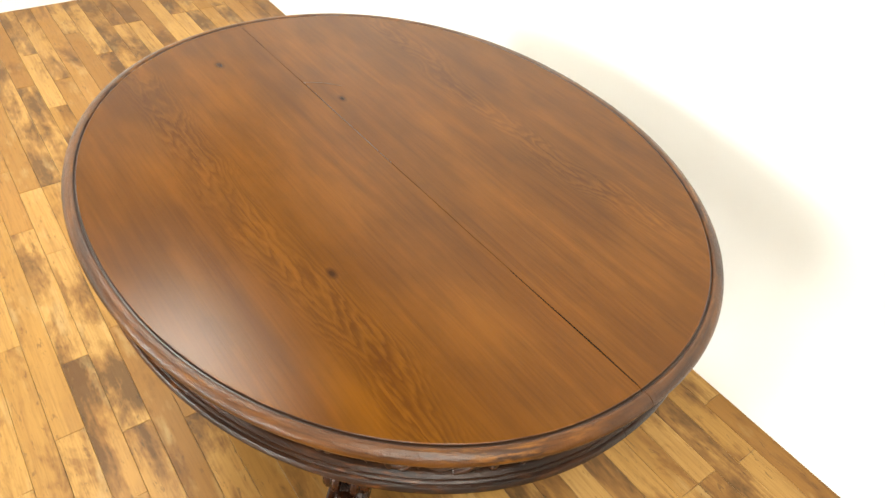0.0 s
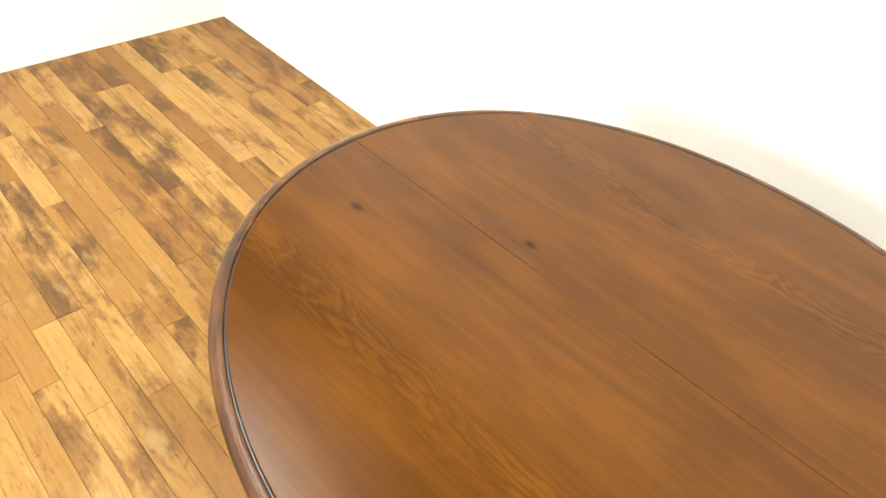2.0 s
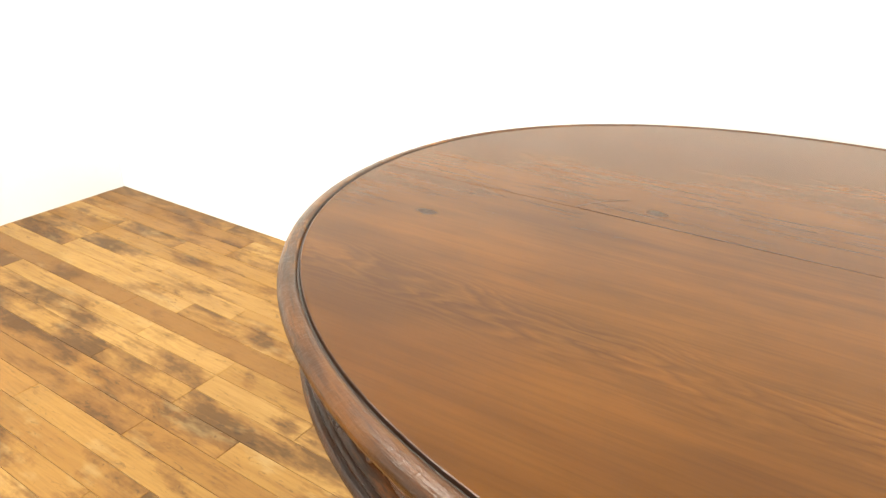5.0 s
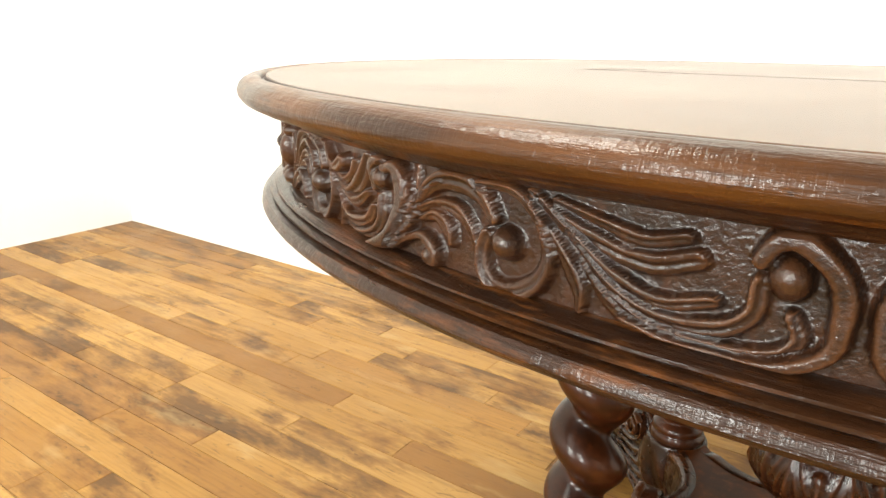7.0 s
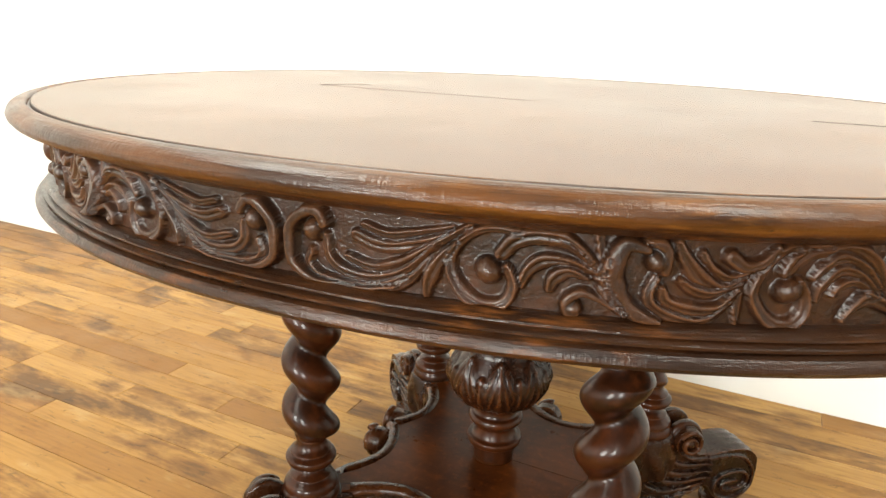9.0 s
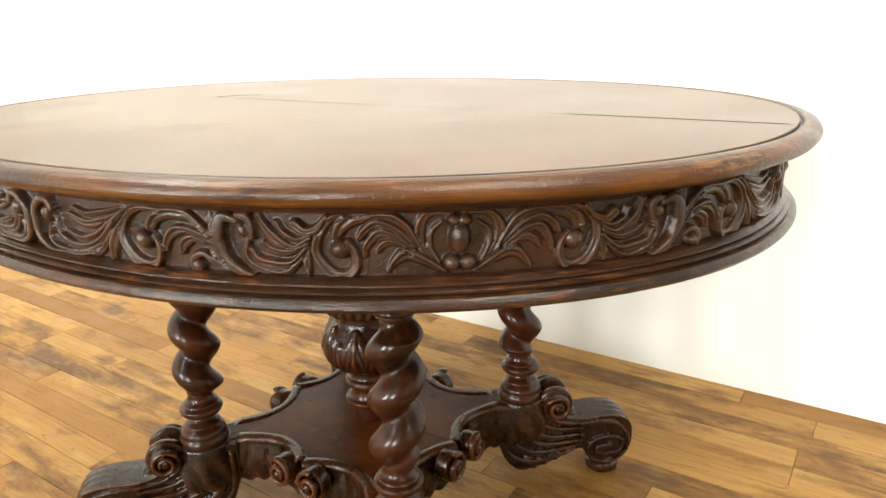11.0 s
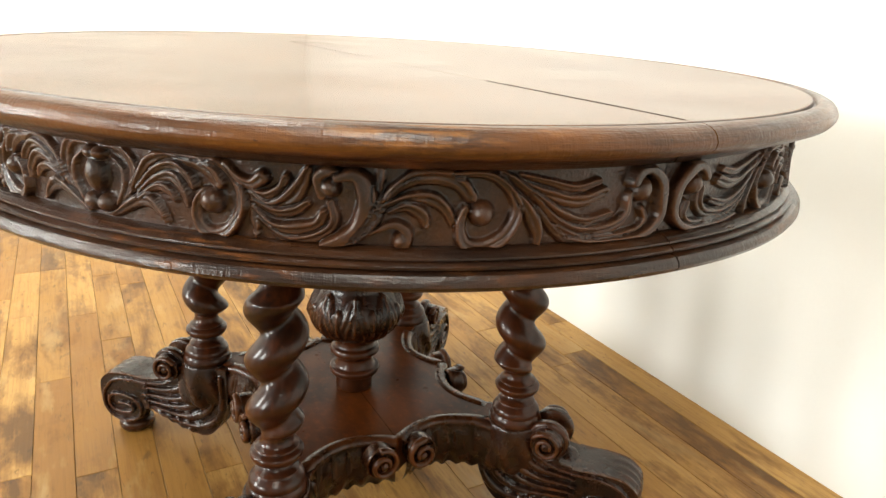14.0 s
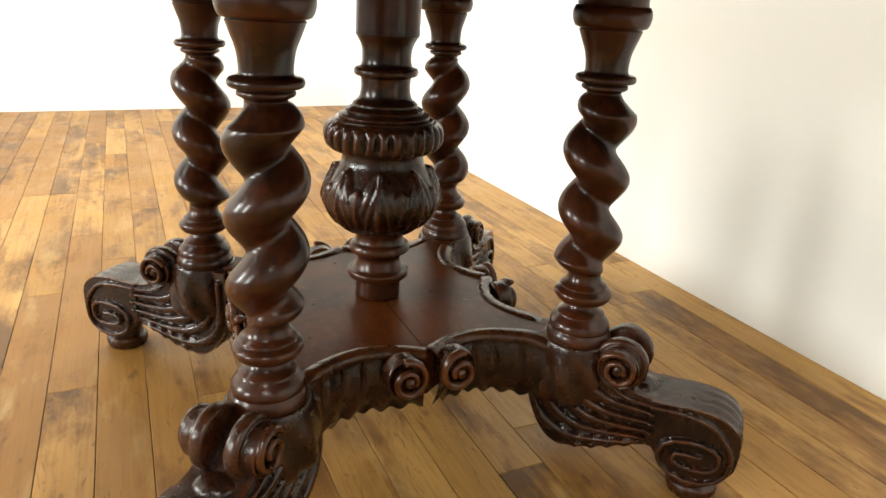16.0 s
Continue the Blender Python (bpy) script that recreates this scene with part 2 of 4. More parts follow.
def rim_wood(name, dark, warm, worn, rough0, rough1, worn_amount, relief=0.85):
    """Moulded edge: the grain, the rubbed patches and the dirt run along the oval."""
    t = Tree(name)
    pos = t.node("TexCoord", 3)
    sep = t.nt.nodes.new("ShaderNodeSeparateXYZ")
    t.put(pos, sep.inputs[0])
    x, y, z = sep.outputs
    ey = t.math("MULTIPLY", y, 1.19)
    turn = t.math("MULTIPLY", t.math("ARCTAN2", ey, x), 0.6)
    out = t.math("SQRT", t.math("ADD", t.math("MULTIPLY", x, x), t.math("MULTIPLY", ey, ey)))
    p = t.node("CombineXYZ", 0, X=turn, Y=out, Z=z)
    tone = t.noise(t.vec("MULTIPLY", p, (7.0, 45.0, 45.0)), 1.0, 4.0, 0.55)
    c = t.mix(t.ramp(tone, (0.35, 0.0), (0.68, 1.0)), (*dark, 1), (*warm, 1))
    rub = t.noise(t.vec("MULTIPLY", p, (26.0, 120.0, 120.0)), 1.0, 4.0, 0.6)
    where = t.noise(t.vec("MULTIPLY", p, (3.0, 8.0, 8.0)), 1.0, 3.0, 0.5)
    patch = t.math("MULTIPLY", t.ramp(rub, (0.50, 0.0), (0.66, 1.0)), t.ramp(where, (0.44, 0.0), (0.62, worn_amount)))
    c = t.mix(patch, c, (*worn, 1))
    streak = t.noise(t.vec("MULTIPLY", p, (16.0, 420.0, 420.0)), 1.0, 3.0, 0.6)
    c = t.mix(t.ramp(streak, (0.50, 0.0), (0.74, 0.55)), c, (*[v * 0.4 for v in dark], 1))
    nick = t.noise(t.vec("MULTIPLY", p, (90.0, 240.0, 240.0)), 1.0, 3.0, 0.6)
    c = t.mix(t.ramp(nick, (0.68, 0.0), (0.73, 0.7)), c, (*[v * 0.3 for v in dark], 1))
    rough = t.ramp(t.noise(t.vec("MULTIPLY", p, (14.0, 60.0, 60.0)), 1.0, 4.0, 0.6), (0.3, rough0), (0.7, rough1))
    t.bump(t.math("ADD", t.math("MULTIPLY", streak, 0.5), t.math("ADD", t.noise(t.vec("MULTIPLY", p, (50.0, 120.0, 120.0)), 1.0, 4.0, 0.65), t.math("MULTIPLY", t.noise(t.vec("MULTIPLY", p, (460.0, 50.0, 50.0)), 1.0, 2.0, 0.6), 0.30))), relief, 0.0014)
    return t.finish(c, rough, Specular_IOR_Level=0.24, Coat_Weight=0.30, Coat_Roughness=0.13)


def plaster(name, colour):
    t = Tree(name)
    pos = t.node("NewGeometry", 0)
    n = t.noise(pos, 1.1, 5.0, 0.6)
    c = t.mix(t.ramp(n, (0.35, 0.0), (0.7, 0.6)), (*colour, 1), (*[v * 0.965 for v in colour], 1))
    c = t.mix(t.ramp(t.noise(pos, 14.0, 5.0, 0.7), (0.62, 0.0), (0.8, 0.15)), c, (0.70, 0.66, 0.58, 1))
    t.bump(t.math("ADD", t.noise(pos, 18.0, 4.0, 0.6), t.math("MULTIPLY", t.noise(pos, 120.0, 3.0), 0.35)), 0.10, 0.004)
    return t.finish(c, 0.75, Specular_IOR_Level=0.25)


FLOOR = floor_wood()
TOP = top_wood()
CARVED = dark_wood("carved_oak", (0.0060, 0.0026, 0.0014), (0.0250, 0.0074, 0.0026), (0.110, 0.033, 0.0085), 0.20, 0.34, 0.75, 0.26, gloss=0.22, wax=0.30)
# dark base against pale ridges: wear, plus recess shade put into the colour
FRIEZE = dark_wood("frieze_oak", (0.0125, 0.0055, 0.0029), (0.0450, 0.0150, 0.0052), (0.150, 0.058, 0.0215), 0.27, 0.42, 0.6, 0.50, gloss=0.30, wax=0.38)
TURNED = dark_wood("turned_oak", (0.0080, 0.0026, 0.0011), (0.0460, 0.0110, 0.0025), (0.0820, 0.0235, 0.0058), 0.28, 0.40, 0.7, 0.10, gloss=0.16, wax=0.32)
MOULD = rim_wood("moulding_oak", (0.0140, 0.0056, 0.0027), (0.0430, 0.0146, 0.0044), (0.17, 0.055, 0.012), 0.26, 0.40, 0.9)
RIM = rim_wood("rim_oak", (0.0300, 0.0098, 0.0020), (0.1080, 0.0355, 0.0046), (0.25, 0.094, 0.0125), 0.30, 0.46, 0.85, 0.8)
BOARD = dark_wood("platform_oak", (0.036, 0.0085, 0.0017), (0.088, 0.0215, 0.0034), (0.07, 0.018, 0.004), 0.27, 0.33, 0.0, 0.03, (9.0, 60.0, 30.0), 0.14, 0.0)
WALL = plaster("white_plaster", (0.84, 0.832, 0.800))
# unseen walls and ceiling: brightness set to steer bounce and reflections
EAST_WALL = plaster("unseen_wall_toned", (0.42, 0.412, 0.395))
FAR_WALL = plaster("unseen_wall_dark", (0.20, 0.193, 0.178))
CEILING = plaster("unseen_ceiling_dark", (0.10, 0.097, 0.092))


def plain(name, colour, rough):
    t = Tree(name)
    n = t.noise(t.node("NewGeometry", 0), 40.0, 4.0)
    return t.finish(t.mix(t.ramp(n, (0.4, 0.0), (0.7, 0.3)), (*colour, 1), (*[v * 0.8 for v in colour], 1)), rough)


SUBFLOOR = plain("subfloor_board", (0.055, 0.03, 0.015), 0.8)
FRAME = plain("window_paint", (0.78, 0.77, 0.74), 0.4)
DARK_BROWN = plain("dark_brown", (0.030, 0.012, 0.005), 0.38)
GAP = plain("joint_dirt", (0.012, 0.007, 0.004), 0.9)
GAP.node_tree.nodes["Principled BSDF"].inputs["Specular IOR Level"].default_value = 0.0


def lamp_glass():
    t = Tree("lamp_diffuser")
    t.put((0.99, 1.0, 0.91, 1), t.bsdf.inputs["Emission Color"])
    t.put(3.0, t.bsdf.inputs["Emission Strength"])
    return t.finish((0.85, 0.85, 0.82, 1), 0.5)


GLASS = lamp_glass()


# ---- mesh helpers ----
def mesh_of(name, verts, faces, material, smooth=False):
    me = bpy.data.meshes.new(name)
    me.from_pydata([tuple(map(float, v)) for v in verts], [], [tuple(map(int, f)) for f in faces])
    me.update()
    me.materials.append(material)
    if smooth:
        me.polygons.foreach_set("use_smooth", [True] * len(me.polygons))
    return me


def link(name, me, parent=None, label=""):
    ob = new(name, me)
    if parent is not None:
        ob.parent = parent
    return tagged(ob, label)


def part(name, bm, material, parent, label="", smooth=False, crease=0.0):
    me = bpy.data.meshes.new(name)
    bmesh.ops.recalc_face_normals(bm, faces=bm.faces[:])
    if crease:
        for e in bm.edges:
            e.smooth = len(e.link_faces) == 2 and e.calc_face_angle(0.0) < crease
    bm.to_mesh(me)
    bm.free()
    me.materials.append(material)
    if smooth:
        me.polygons.foreach_set("use_smooth", [True] * len(me.polygons))
    return link(name, me, parent, label)


def grid_faces(nu, nv, base=0, wrap=False):
    return [(base + i * nv + j, base + ((i + 1) % nu) * nv + j, base + ((i + 1) % nu) * nv + j + 1, base + i * nv + j + 1)
            for i in range(nu if wrap else nu - 1) for j in range(nv - 1)]


def box_bm(x0, x1, y0, y1, z0, z1, bevel=0.0):
    bm = bmesh.new()
    bmesh.ops.create_cube(bm, size=1.0)
    for v in bm.verts:
        v.co = Vector(((x0 + x1) / 2 + v.co.x * (x1 - x0), (y0 + y1) / 2 + v.co.y * (y1 - y0), (z0 + z1) / 2 + v.co.z * (z1 - z0)))
    if bevel:
        bmesh.ops.bevel(bm, geom=bm.edges[:], offset=bevel, segments=2, profile=0.5, affect="EDGES")
    return bm


def smooth_line(points, n):
    """Catmull-Rom curve through a few points, n samples."""
    p = np.array(points, float)
    p = np.vstack([2 * p[0] - p[1], p, 2 * p[-1] - p[-2]])
    out = []
    for s in np.linspace(0, len(p) - 3 - 1e-9, n):
        i = int(s)
        t = s - i
        a, b, c, d = p[i:i + 4]
        out.append(0.5 * (2 * b + (c - a) * t + (2 * a - 5 * b + 4 * c - d) * t * t + (3 * b - a - 3 * c + d) * t ** 3))
    return np.array(out)


def lathe(profile, n, relief=None):
    """A turned solid round the z axis; profile of (radius, z) from the bottom up; relief(angle, k, r) changes the radius."""
    k = len(profile)
    verts = []
    for i in range(n):
        a = 2 * math.pi * i / n
        for j, (r, z) in enumerate(profile):
            rr = relief(a, j, r, z) if relief else r
            verts.append((rr * math.cos(a), rr * math.sin(a), z))
    faces = grid_faces(n, k, 0, True)
    faces.append([i * k for i in range(n)][::-1])
    faces.append([i * k + k - 1 for i in range(n)])
    return verts, faces


def turned(points, n=None):
    """A smooth turned profile through the given (radius, z) pairs."""
    return [tuple(p) for p in smooth_line(points, n or 6 * len(points))]


def tube(path, radii, n=10, flat=1.0, up=(0, 0, 1)):
    """A round bar along a path; flat squeezes it along up."""
    path = np.array(path, float)
    tang = np.gradient(path, axis=0)
    tang /= np.linalg.norm(tang, axis=1)[:, None]
    upv = np.array(up, float)
    verts = []
    for p, t, r in zip(path, tang, radii):
        side = np.cross(t, upv)
        side /= max(np.linalg.norm(side), 1e-6)
        nrm = np.cross(side, t)
        for i in range(n):
            a = 2 * math.pi * i / n
            verts.append(p + r * (math.cos(a) * side + flat * math.sin(a) * nrm))
    m = len(path)
    faces = [(i * n + j, i * n + (j + 1) % n, (i + 1) * n + (j + 1) % n, (i + 1) * n + j) for i in range(m - 1) for j in range(n)]
    faces += [list(range(n))[::-1], [(m - 1) * n + j for j in range(n)]]
    return verts, faces


def merged(*some):
    """Several (verts, faces) as one."""
    verts, faces = [], []
    for v, f in some:
        base = len(verts)
        verts += [tuple(map(float, q)) for q in v]
        faces += [[base + i for i in g] for g in f]
    return verts, faces


# ---- the room ----
def slab(name, x0, x1, y0, y1, z0, z1, material):
    return tagged(part(name, box_bm(x0, x1, y0, y1, z0, z1), material, None), kind="structure")


T = 0.15
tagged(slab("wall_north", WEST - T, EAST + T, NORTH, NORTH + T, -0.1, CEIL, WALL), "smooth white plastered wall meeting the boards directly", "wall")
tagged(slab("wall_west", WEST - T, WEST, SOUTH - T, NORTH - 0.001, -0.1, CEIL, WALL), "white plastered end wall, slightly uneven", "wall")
tagged(slab("wall_east", EAST, EAST + T, SOUTH - T, NORTH - 0.001, -0.1, CEIL, EAST_WALL), "unseen plain end wall, toned down to limit bounced light", "wall")
tagged(slab("ceiling", WEST - T, EAST + T, SOUTH - T, NORTH + T, CEIL + 0.001, CEIL + 0.12, CEILING), "unseen flat ceiling, darkened to cut bounce and reflections", "ceiling")


def south_wall():
    """A wall with two window openings right through it."""
    xs = [WEST + 0.001] + [v for w in WINDOWS for v in w] + [EAST - 0.001]
    pieces = []
    for i in range(len(xs) - 1):
        spans = [(-0.1, SILL), (HEAD, CEIL)] if i % 2 else [(-0.1, CEIL)]
        for z0, z1 in spans:
            bm = box_bm(xs[i], xs[i + 1], SOUTH - T, SOUTH, z0, z1)
            bm.verts.ensure_lookup_table()
            bm.verts.index_update()
            pieces.append(([v.co[:] for v in bm.verts], [[v.index for v in f.verts] for f in bm.faces]))
            bm.free()
    v, f = merged(*pieces)
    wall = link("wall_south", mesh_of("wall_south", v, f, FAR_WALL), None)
    tagged(wall, "unseen wall with two window openings, darkened to cut reflections", "wall", kind="structure")
    for n, (x0, x1) in enumerate(WINDOWS, 1):
        win = tagged(new("window_%d" % n), "white painted casement window letting in daylight", "window", kind="structure")
        for a, b, c, d in ((x0, x0 + 0.06, SILL, HEAD), (x1 - 0.06, x1, SILL, HEAD), (x0 + 0.061, x1 - 0.061, SILL, SILL + 0.06), (x0 + 0.061, x1 - 0.061, HEAD - 0.06, HEAD)):
            part("window_frame", box_bm(a, b, SOUTH - T + 0.02, SOUTH - 0.06, c, d, 0.004), FRAME, win)


south_wall()
# unseen fixtures made to go with these lights
for lx, ly, _ in LAMPS:
    lamp = tagged(new("ceiling_lamp"), "added unseen ceiling lamp, flat and square with a white diffuser", "lamp", "ceiling lamps")
    lamp.location = (lx, ly, CEIL)
    bm = box_bm(-0.5, 0.5, -0.5, 0.5, -0.06, -0.001, 0.008)
    part("housing", bm, FRAME, lamp)
    part("diffuser", box_bm(-0.46, 0.46, -0.46, 0.46, -0.066, -0.061), GLASS, lamp)

# ---- the table ----
A, B, CX, CY, FULL = 0.6567, 0.5486, 0.0047, 0.0004, 2.088          # half axes and middle of the top, a little fuller than an ellipse
SKEW = pose(0, 0, 0, 0, 0, 1.47)          # the top sits slightly askew on its base and to the wall
Z_TOP, Z_UNDER = 0.738, 0.716
table = tagged(new("dining_table"), "antique oval carved oak table on four barley-twist legs", "table")


def rim_points(theta, d):
    """The oval of the top, moved outwards by d."""
    c, s = np.cos(theta), np.sin(theta)
    k = (np.abs(c) ** FULL + np.abs(s) ** FULL) ** (-1 / FULL)
    n = np.stack([B * c, A * s], -1)
    n /= np.linalg.norm(n, axis=-1)[..., None]
    return np.stack([A * c * k + CX, B * s * k + CY], -1) + np.asarray(d)[..., None] * n


def half_sweep(profile, half, n, gap):
    """A profile of (offset, z) carried round one half of the oval, cut flat where the halves meet."""
    theta = np.linspace(0, math.pi, n) + (0 if half > 0 else math.pi)
    verts = []
    for th in theta:
        for d, z in profile:
            x, y = rim_points(th, d)
            y = max(y, CY + gap) if half > 0 else min(y, CY - gap)
            verts.append((x, y, z))
    return verts, grid_faces(n, len(profile))


LEAF = [(-0.0262, Z_TOP), (-0.0250, Z_TOP - 0.0004), (-0.0239, Z_TOP - 0.0040), (-0.0219, Z_TOP - 0.0042), (-0.0203, Z_TOP - 0.0008),
        (-0.0180, Z_TOP + 0.0004), (-0.0145, Z_TOP + 0.0004), (-0.0095, Z_TOP - 0.0008), (-0.0048, Z_TOP - 0.0032), (-0.0018, Z_TOP - 0.0066),
        (0.0, Z_TOP - 0.0112), (-0.0008, Z_TOP - 0.0150), (-0.0036, Z_TOP - 0.0186), (-0.0085, Z_TOP - 0.0204), (-0.0095, Z_TOP - 0.0214), (-0.0180, Z_UNDER), (-0.0950, Z_UNDER)]


def rim_gap(p):
    """How far a point lies inside the rim, about."""
    return (1 - math.hypot((p.x - CX) / A, (p.y - CY) / B)) * 0.61


def leaf(half):
    n, k = 181, len(LEAF)
    verts, faces = half_sweep(LEAF, half, n, 0.0005)
    faces.append([i * k for i in range(n)])
    faces.append([i * k + k - 1 for i in range(n)][::-1])
    faces.append([j for j in range(k)] + [(n - 1) * k + j for j in reversed(range(k))])
    bm = bmesh.new()
    vs = [bm.verts.new(v) for v in verts]
    for f in faces:
        bm.faces.new([vs[i] for i in f])
    ob = part("tabletop", bm, TOP, table, "honey-brown waxed oak tabletop half with a moulded rim", crease=0.7)
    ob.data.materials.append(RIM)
    ob.data.materials.append(DARK_BROWN)
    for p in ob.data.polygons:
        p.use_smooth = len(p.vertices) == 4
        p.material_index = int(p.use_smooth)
        # the faces of the rim's groove are dark brown
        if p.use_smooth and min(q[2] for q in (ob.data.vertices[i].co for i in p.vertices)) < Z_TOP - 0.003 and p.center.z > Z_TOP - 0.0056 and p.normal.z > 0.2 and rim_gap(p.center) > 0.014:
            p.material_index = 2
    return ob


HALVES = [leaf(half) for half in (1, -1)]
for ob in HALVES:
    ob.matrix_basis = SKEW

def crack(points, widths, parent, material):
    """A dark split in the boards, tapering to nothing."""
    line = smooth_line(points, 24)
    wide = np.interp(np.linspace(0, 1, 24), np.linspace(0, 1, len(widths)), widths)
    side = np.gradient(line, axis=0)
    side = np.stack([-side[:, 1], side[:, 0]], -1) / np.linalg.norm(side, axis=1)[:, None]
    jag = np.array([noise.noise((q * 0.9, 0.4, 1.7)) for q in range(24)]) * 0.0006
    up, low = line + side * (wide / 2 + np.abs(jag) * (wide > 0))[:, None], line - side * (wide / 2)[:, None]
    v = [(*p, Z_TOP + 0.0003) for p in up] + [(*p, Z_TOP + 0.0003) for p in low] + [(*p, Z_TOP - 0.002) for p in up] + [(*p, Z_TOP - 0.002) for p in low]
    f = []
    for i in range(23):
        f += [(i, i + 1, 25 + i, 24 + i), (i, 48 + i, 49 + i, i + 1), (24 + i, 25 + i, 73 + i, 72 + i)]
    link("crack", mesh_of("crack", v, f, material), parent, "dark split along the joint")


crack([(-0.319, CY + 0.002), (-0.20, CY + 0.0005), (-0.06, CY), (0.02, CY - 0.0005)], (0.0003, 0.0010, 0.0015, 0.0004), HALVES[0], DARK_BROWN)
crack([(0.36, CY - 0.001), (0.44, CY), (0.54, CY + 0.0008), (0.629, CY)], (0.0004, 0.0016, 0.0020, 0.0014), HALVES[0], GAP)
crack([(-0.319, CY + 0.002), (-0.309, 0.020), (-0.290, 0.045), (-0.266, 0.066)], (0.0004, 0.0010, 0.0008, 0.0003), HALVES[0], DARK_BROWN)

APRON = [(-0.0623, 0.6200), (-0.0323, 0.6202), (-0.0223, 0.6210), (-0.0178, 0.6230), (-0.0155, 0.6267), (-0.0161, 0.6304), (-0.0193, 0.6341), (-0.0225, 0.6348), (-0.0278, 0.6352), (-0.0278, 0.6364), (-0.0237, 0.6368),
         (-0.0235, 0.6390), (-0.0258, 0.6405), (-0.0311, 0.6409), (-0.0311, 0.6420), (-0.0283, 0.6424), (-0.0285, 0.6439), (-0.0327, 0.6462), (-0.0363, 0.6481), (-0.0470, 0.6485),
         (-0.0470, 0.7045), (-0.0378, 0.7047), (-0.0358, 0.7062), (-0.0343, 0.7088), (-0.0313, 0.7120), (-0.0253, 0.7150), (-0.0228, 0.7158), (-0.0623, 0.7158)]


# ---- the carved frieze: a relief drawn with tapering strokes, in millimetres from the oval boss ----
def stroke_field(P, V, strokes, balls, crisp=True):
    """Height of the relief at the points (P, V)."""
    H = np.zeros_like(P)
    for pts, w0, w1, w2, h, groove in strokes:
        line = smooth_line(pts, 30)
        n = len(line)
        u = np.linspace(0, 1, n)
        width = 1.08 * np.where(u < 0.55, w0 + (w1 - w0) * (u / 0.55), w1 + (w2 - w1) * ((u - 0.55) / 0.45))
        m = 1.6 * max(w0, w1, w2) + 1
        lo, hi = line.min(0) - m, line.max(0) + m
        pick = (P > lo[0]) & (P < hi[0]) & (V > lo[1]) & (V < hi[1])
        if not pick.any():
            continue
        q = np.stack([P[pick], V[pick]], -1)
        best = np.full(len(q), 9e9)
        rel, sgn, where = np.ones(len(q)) * 9, np.zeros(len(q)), np.zeros(len(q))
        for i in range(n - 1):
            a, b = line[i], line[i + 1]
            ab = b - a
            t = np.clip(((q - a) @ ab) / max(ab @ ab, 1e-9), 0, 1)
            off = q - (a + t[:, None] * ab)
            d = np.hypot(off[:, 0], off[:, 1])
            w = width[i] + (width[i + 1] - width[i]) * t
            r = d / np.maximum(w, 0.3)
            near = r < rel
            rel[near] = r[near]
            sgn[near] = (np.sign(ab[0] * off[:, 1] - ab[1] * off[:, 0]) * r)[near]
            where[near] = (u[i] + t * (u[i + 1] - u[i]))[near]
        body = np.clip(1 - np.clip(rel, 0, 1) ** (5 if crisp else 3), 0, 1) ** 0.6
        lift = h * (0.70 + 0.30 * np.sin(where * math.pi * 0.5 + 0.4))
        hollow = 1 - min(0.5, 1.5 * groove) * (1 - np.clip(np.abs(sgn + 0.12), 0, 1) ** 1.6)          # gouged along the middle
        lean = 1.0 if groove < 0.12 else 0.80 + 0.20 * np.clip(sgn, -1, 1)          # leaves lie over one another
        vein = 1 - 0.10 * groove / 0.3 * np.cos(sgn * math.pi * 3.0) * (np.abs(sgn) < 0.9)
        z = lift * lean * body * hollow * vein * (rel < 1)
        here = H[pick]
        if crisp:
            here[(rel >= 0.97) & (rel < 1.28)] *= 0.55          # a cut round each leaf sets it off from those beneath
        H[pick] = np.where((rel < 0.97) & (z > 0.6 * here), z, np.maximum(here, z)) if crisp else np.maximum(here, z)
    for cx, cy, rx, ry, h in balls:
        r2 = ((P - cx) / rx) ** 2 + ((V - cy) / ry) ** 2
        H = np.maximum(H, h * np.sqrt(np.clip(1 - r2, 0, 1)))
    return H


STROKES = []


def stroke(*pts, w=(2.5, 4.0, 2.5), h=7.0, groove=0.16):
    STROKES.append((pts, *w, h, groove))


# boss, its beads and side leaves
stroke((5, 53), (22, 53), (31, 45), (33, 31), (27, 17), (15, 4), w=(2, 4.5, 2), h=6.5, groove=0.3)
stroke((14, 46), (23, 38), (25, 26), (18, 12), w=(1, 2.5, 1.5), h=4.5, groove=0.1)
stroke((13, 3), (30, 13), (44, 19), (53, 14), (59, 4), w=(2, 6, 1.5), h=7.5, groove=0.2)
# arching leaf
stroke((35, 27), (46, 44), (65, 52), (84, 52), (97, 45), (102, 37), w=(2, 7, 5), h=9, groove=0.25)
stroke((38, 26), (51, 39), (67, 45), (78, 40), (83, 33), w=(1.5, 4.5, 3), h=8, groove=0.25)
stroke((39, 23), (53, 34), (67, 37), (76, 27), (78, 18), w=(1.5, 4.5, 2), h=7, groove=0.25)
stroke((40, 21), (54, 29), (64, 27), (68, 21), w=(1.5, 3.5, 2), h=6, groove=0.2)
# first scroll and its spur
stroke((76, 54), (101, 52), (115, 40), (119, 22), (109, 5), (96, 1), (87, 8), (87, 21), (93, 30), w=(2, 4.6, 3), h=9, groove=0.2)
stroke((126, 34), (128, 17), (128, 0), w=(1.5, 4, 1.2), h=6, groove=0.3)
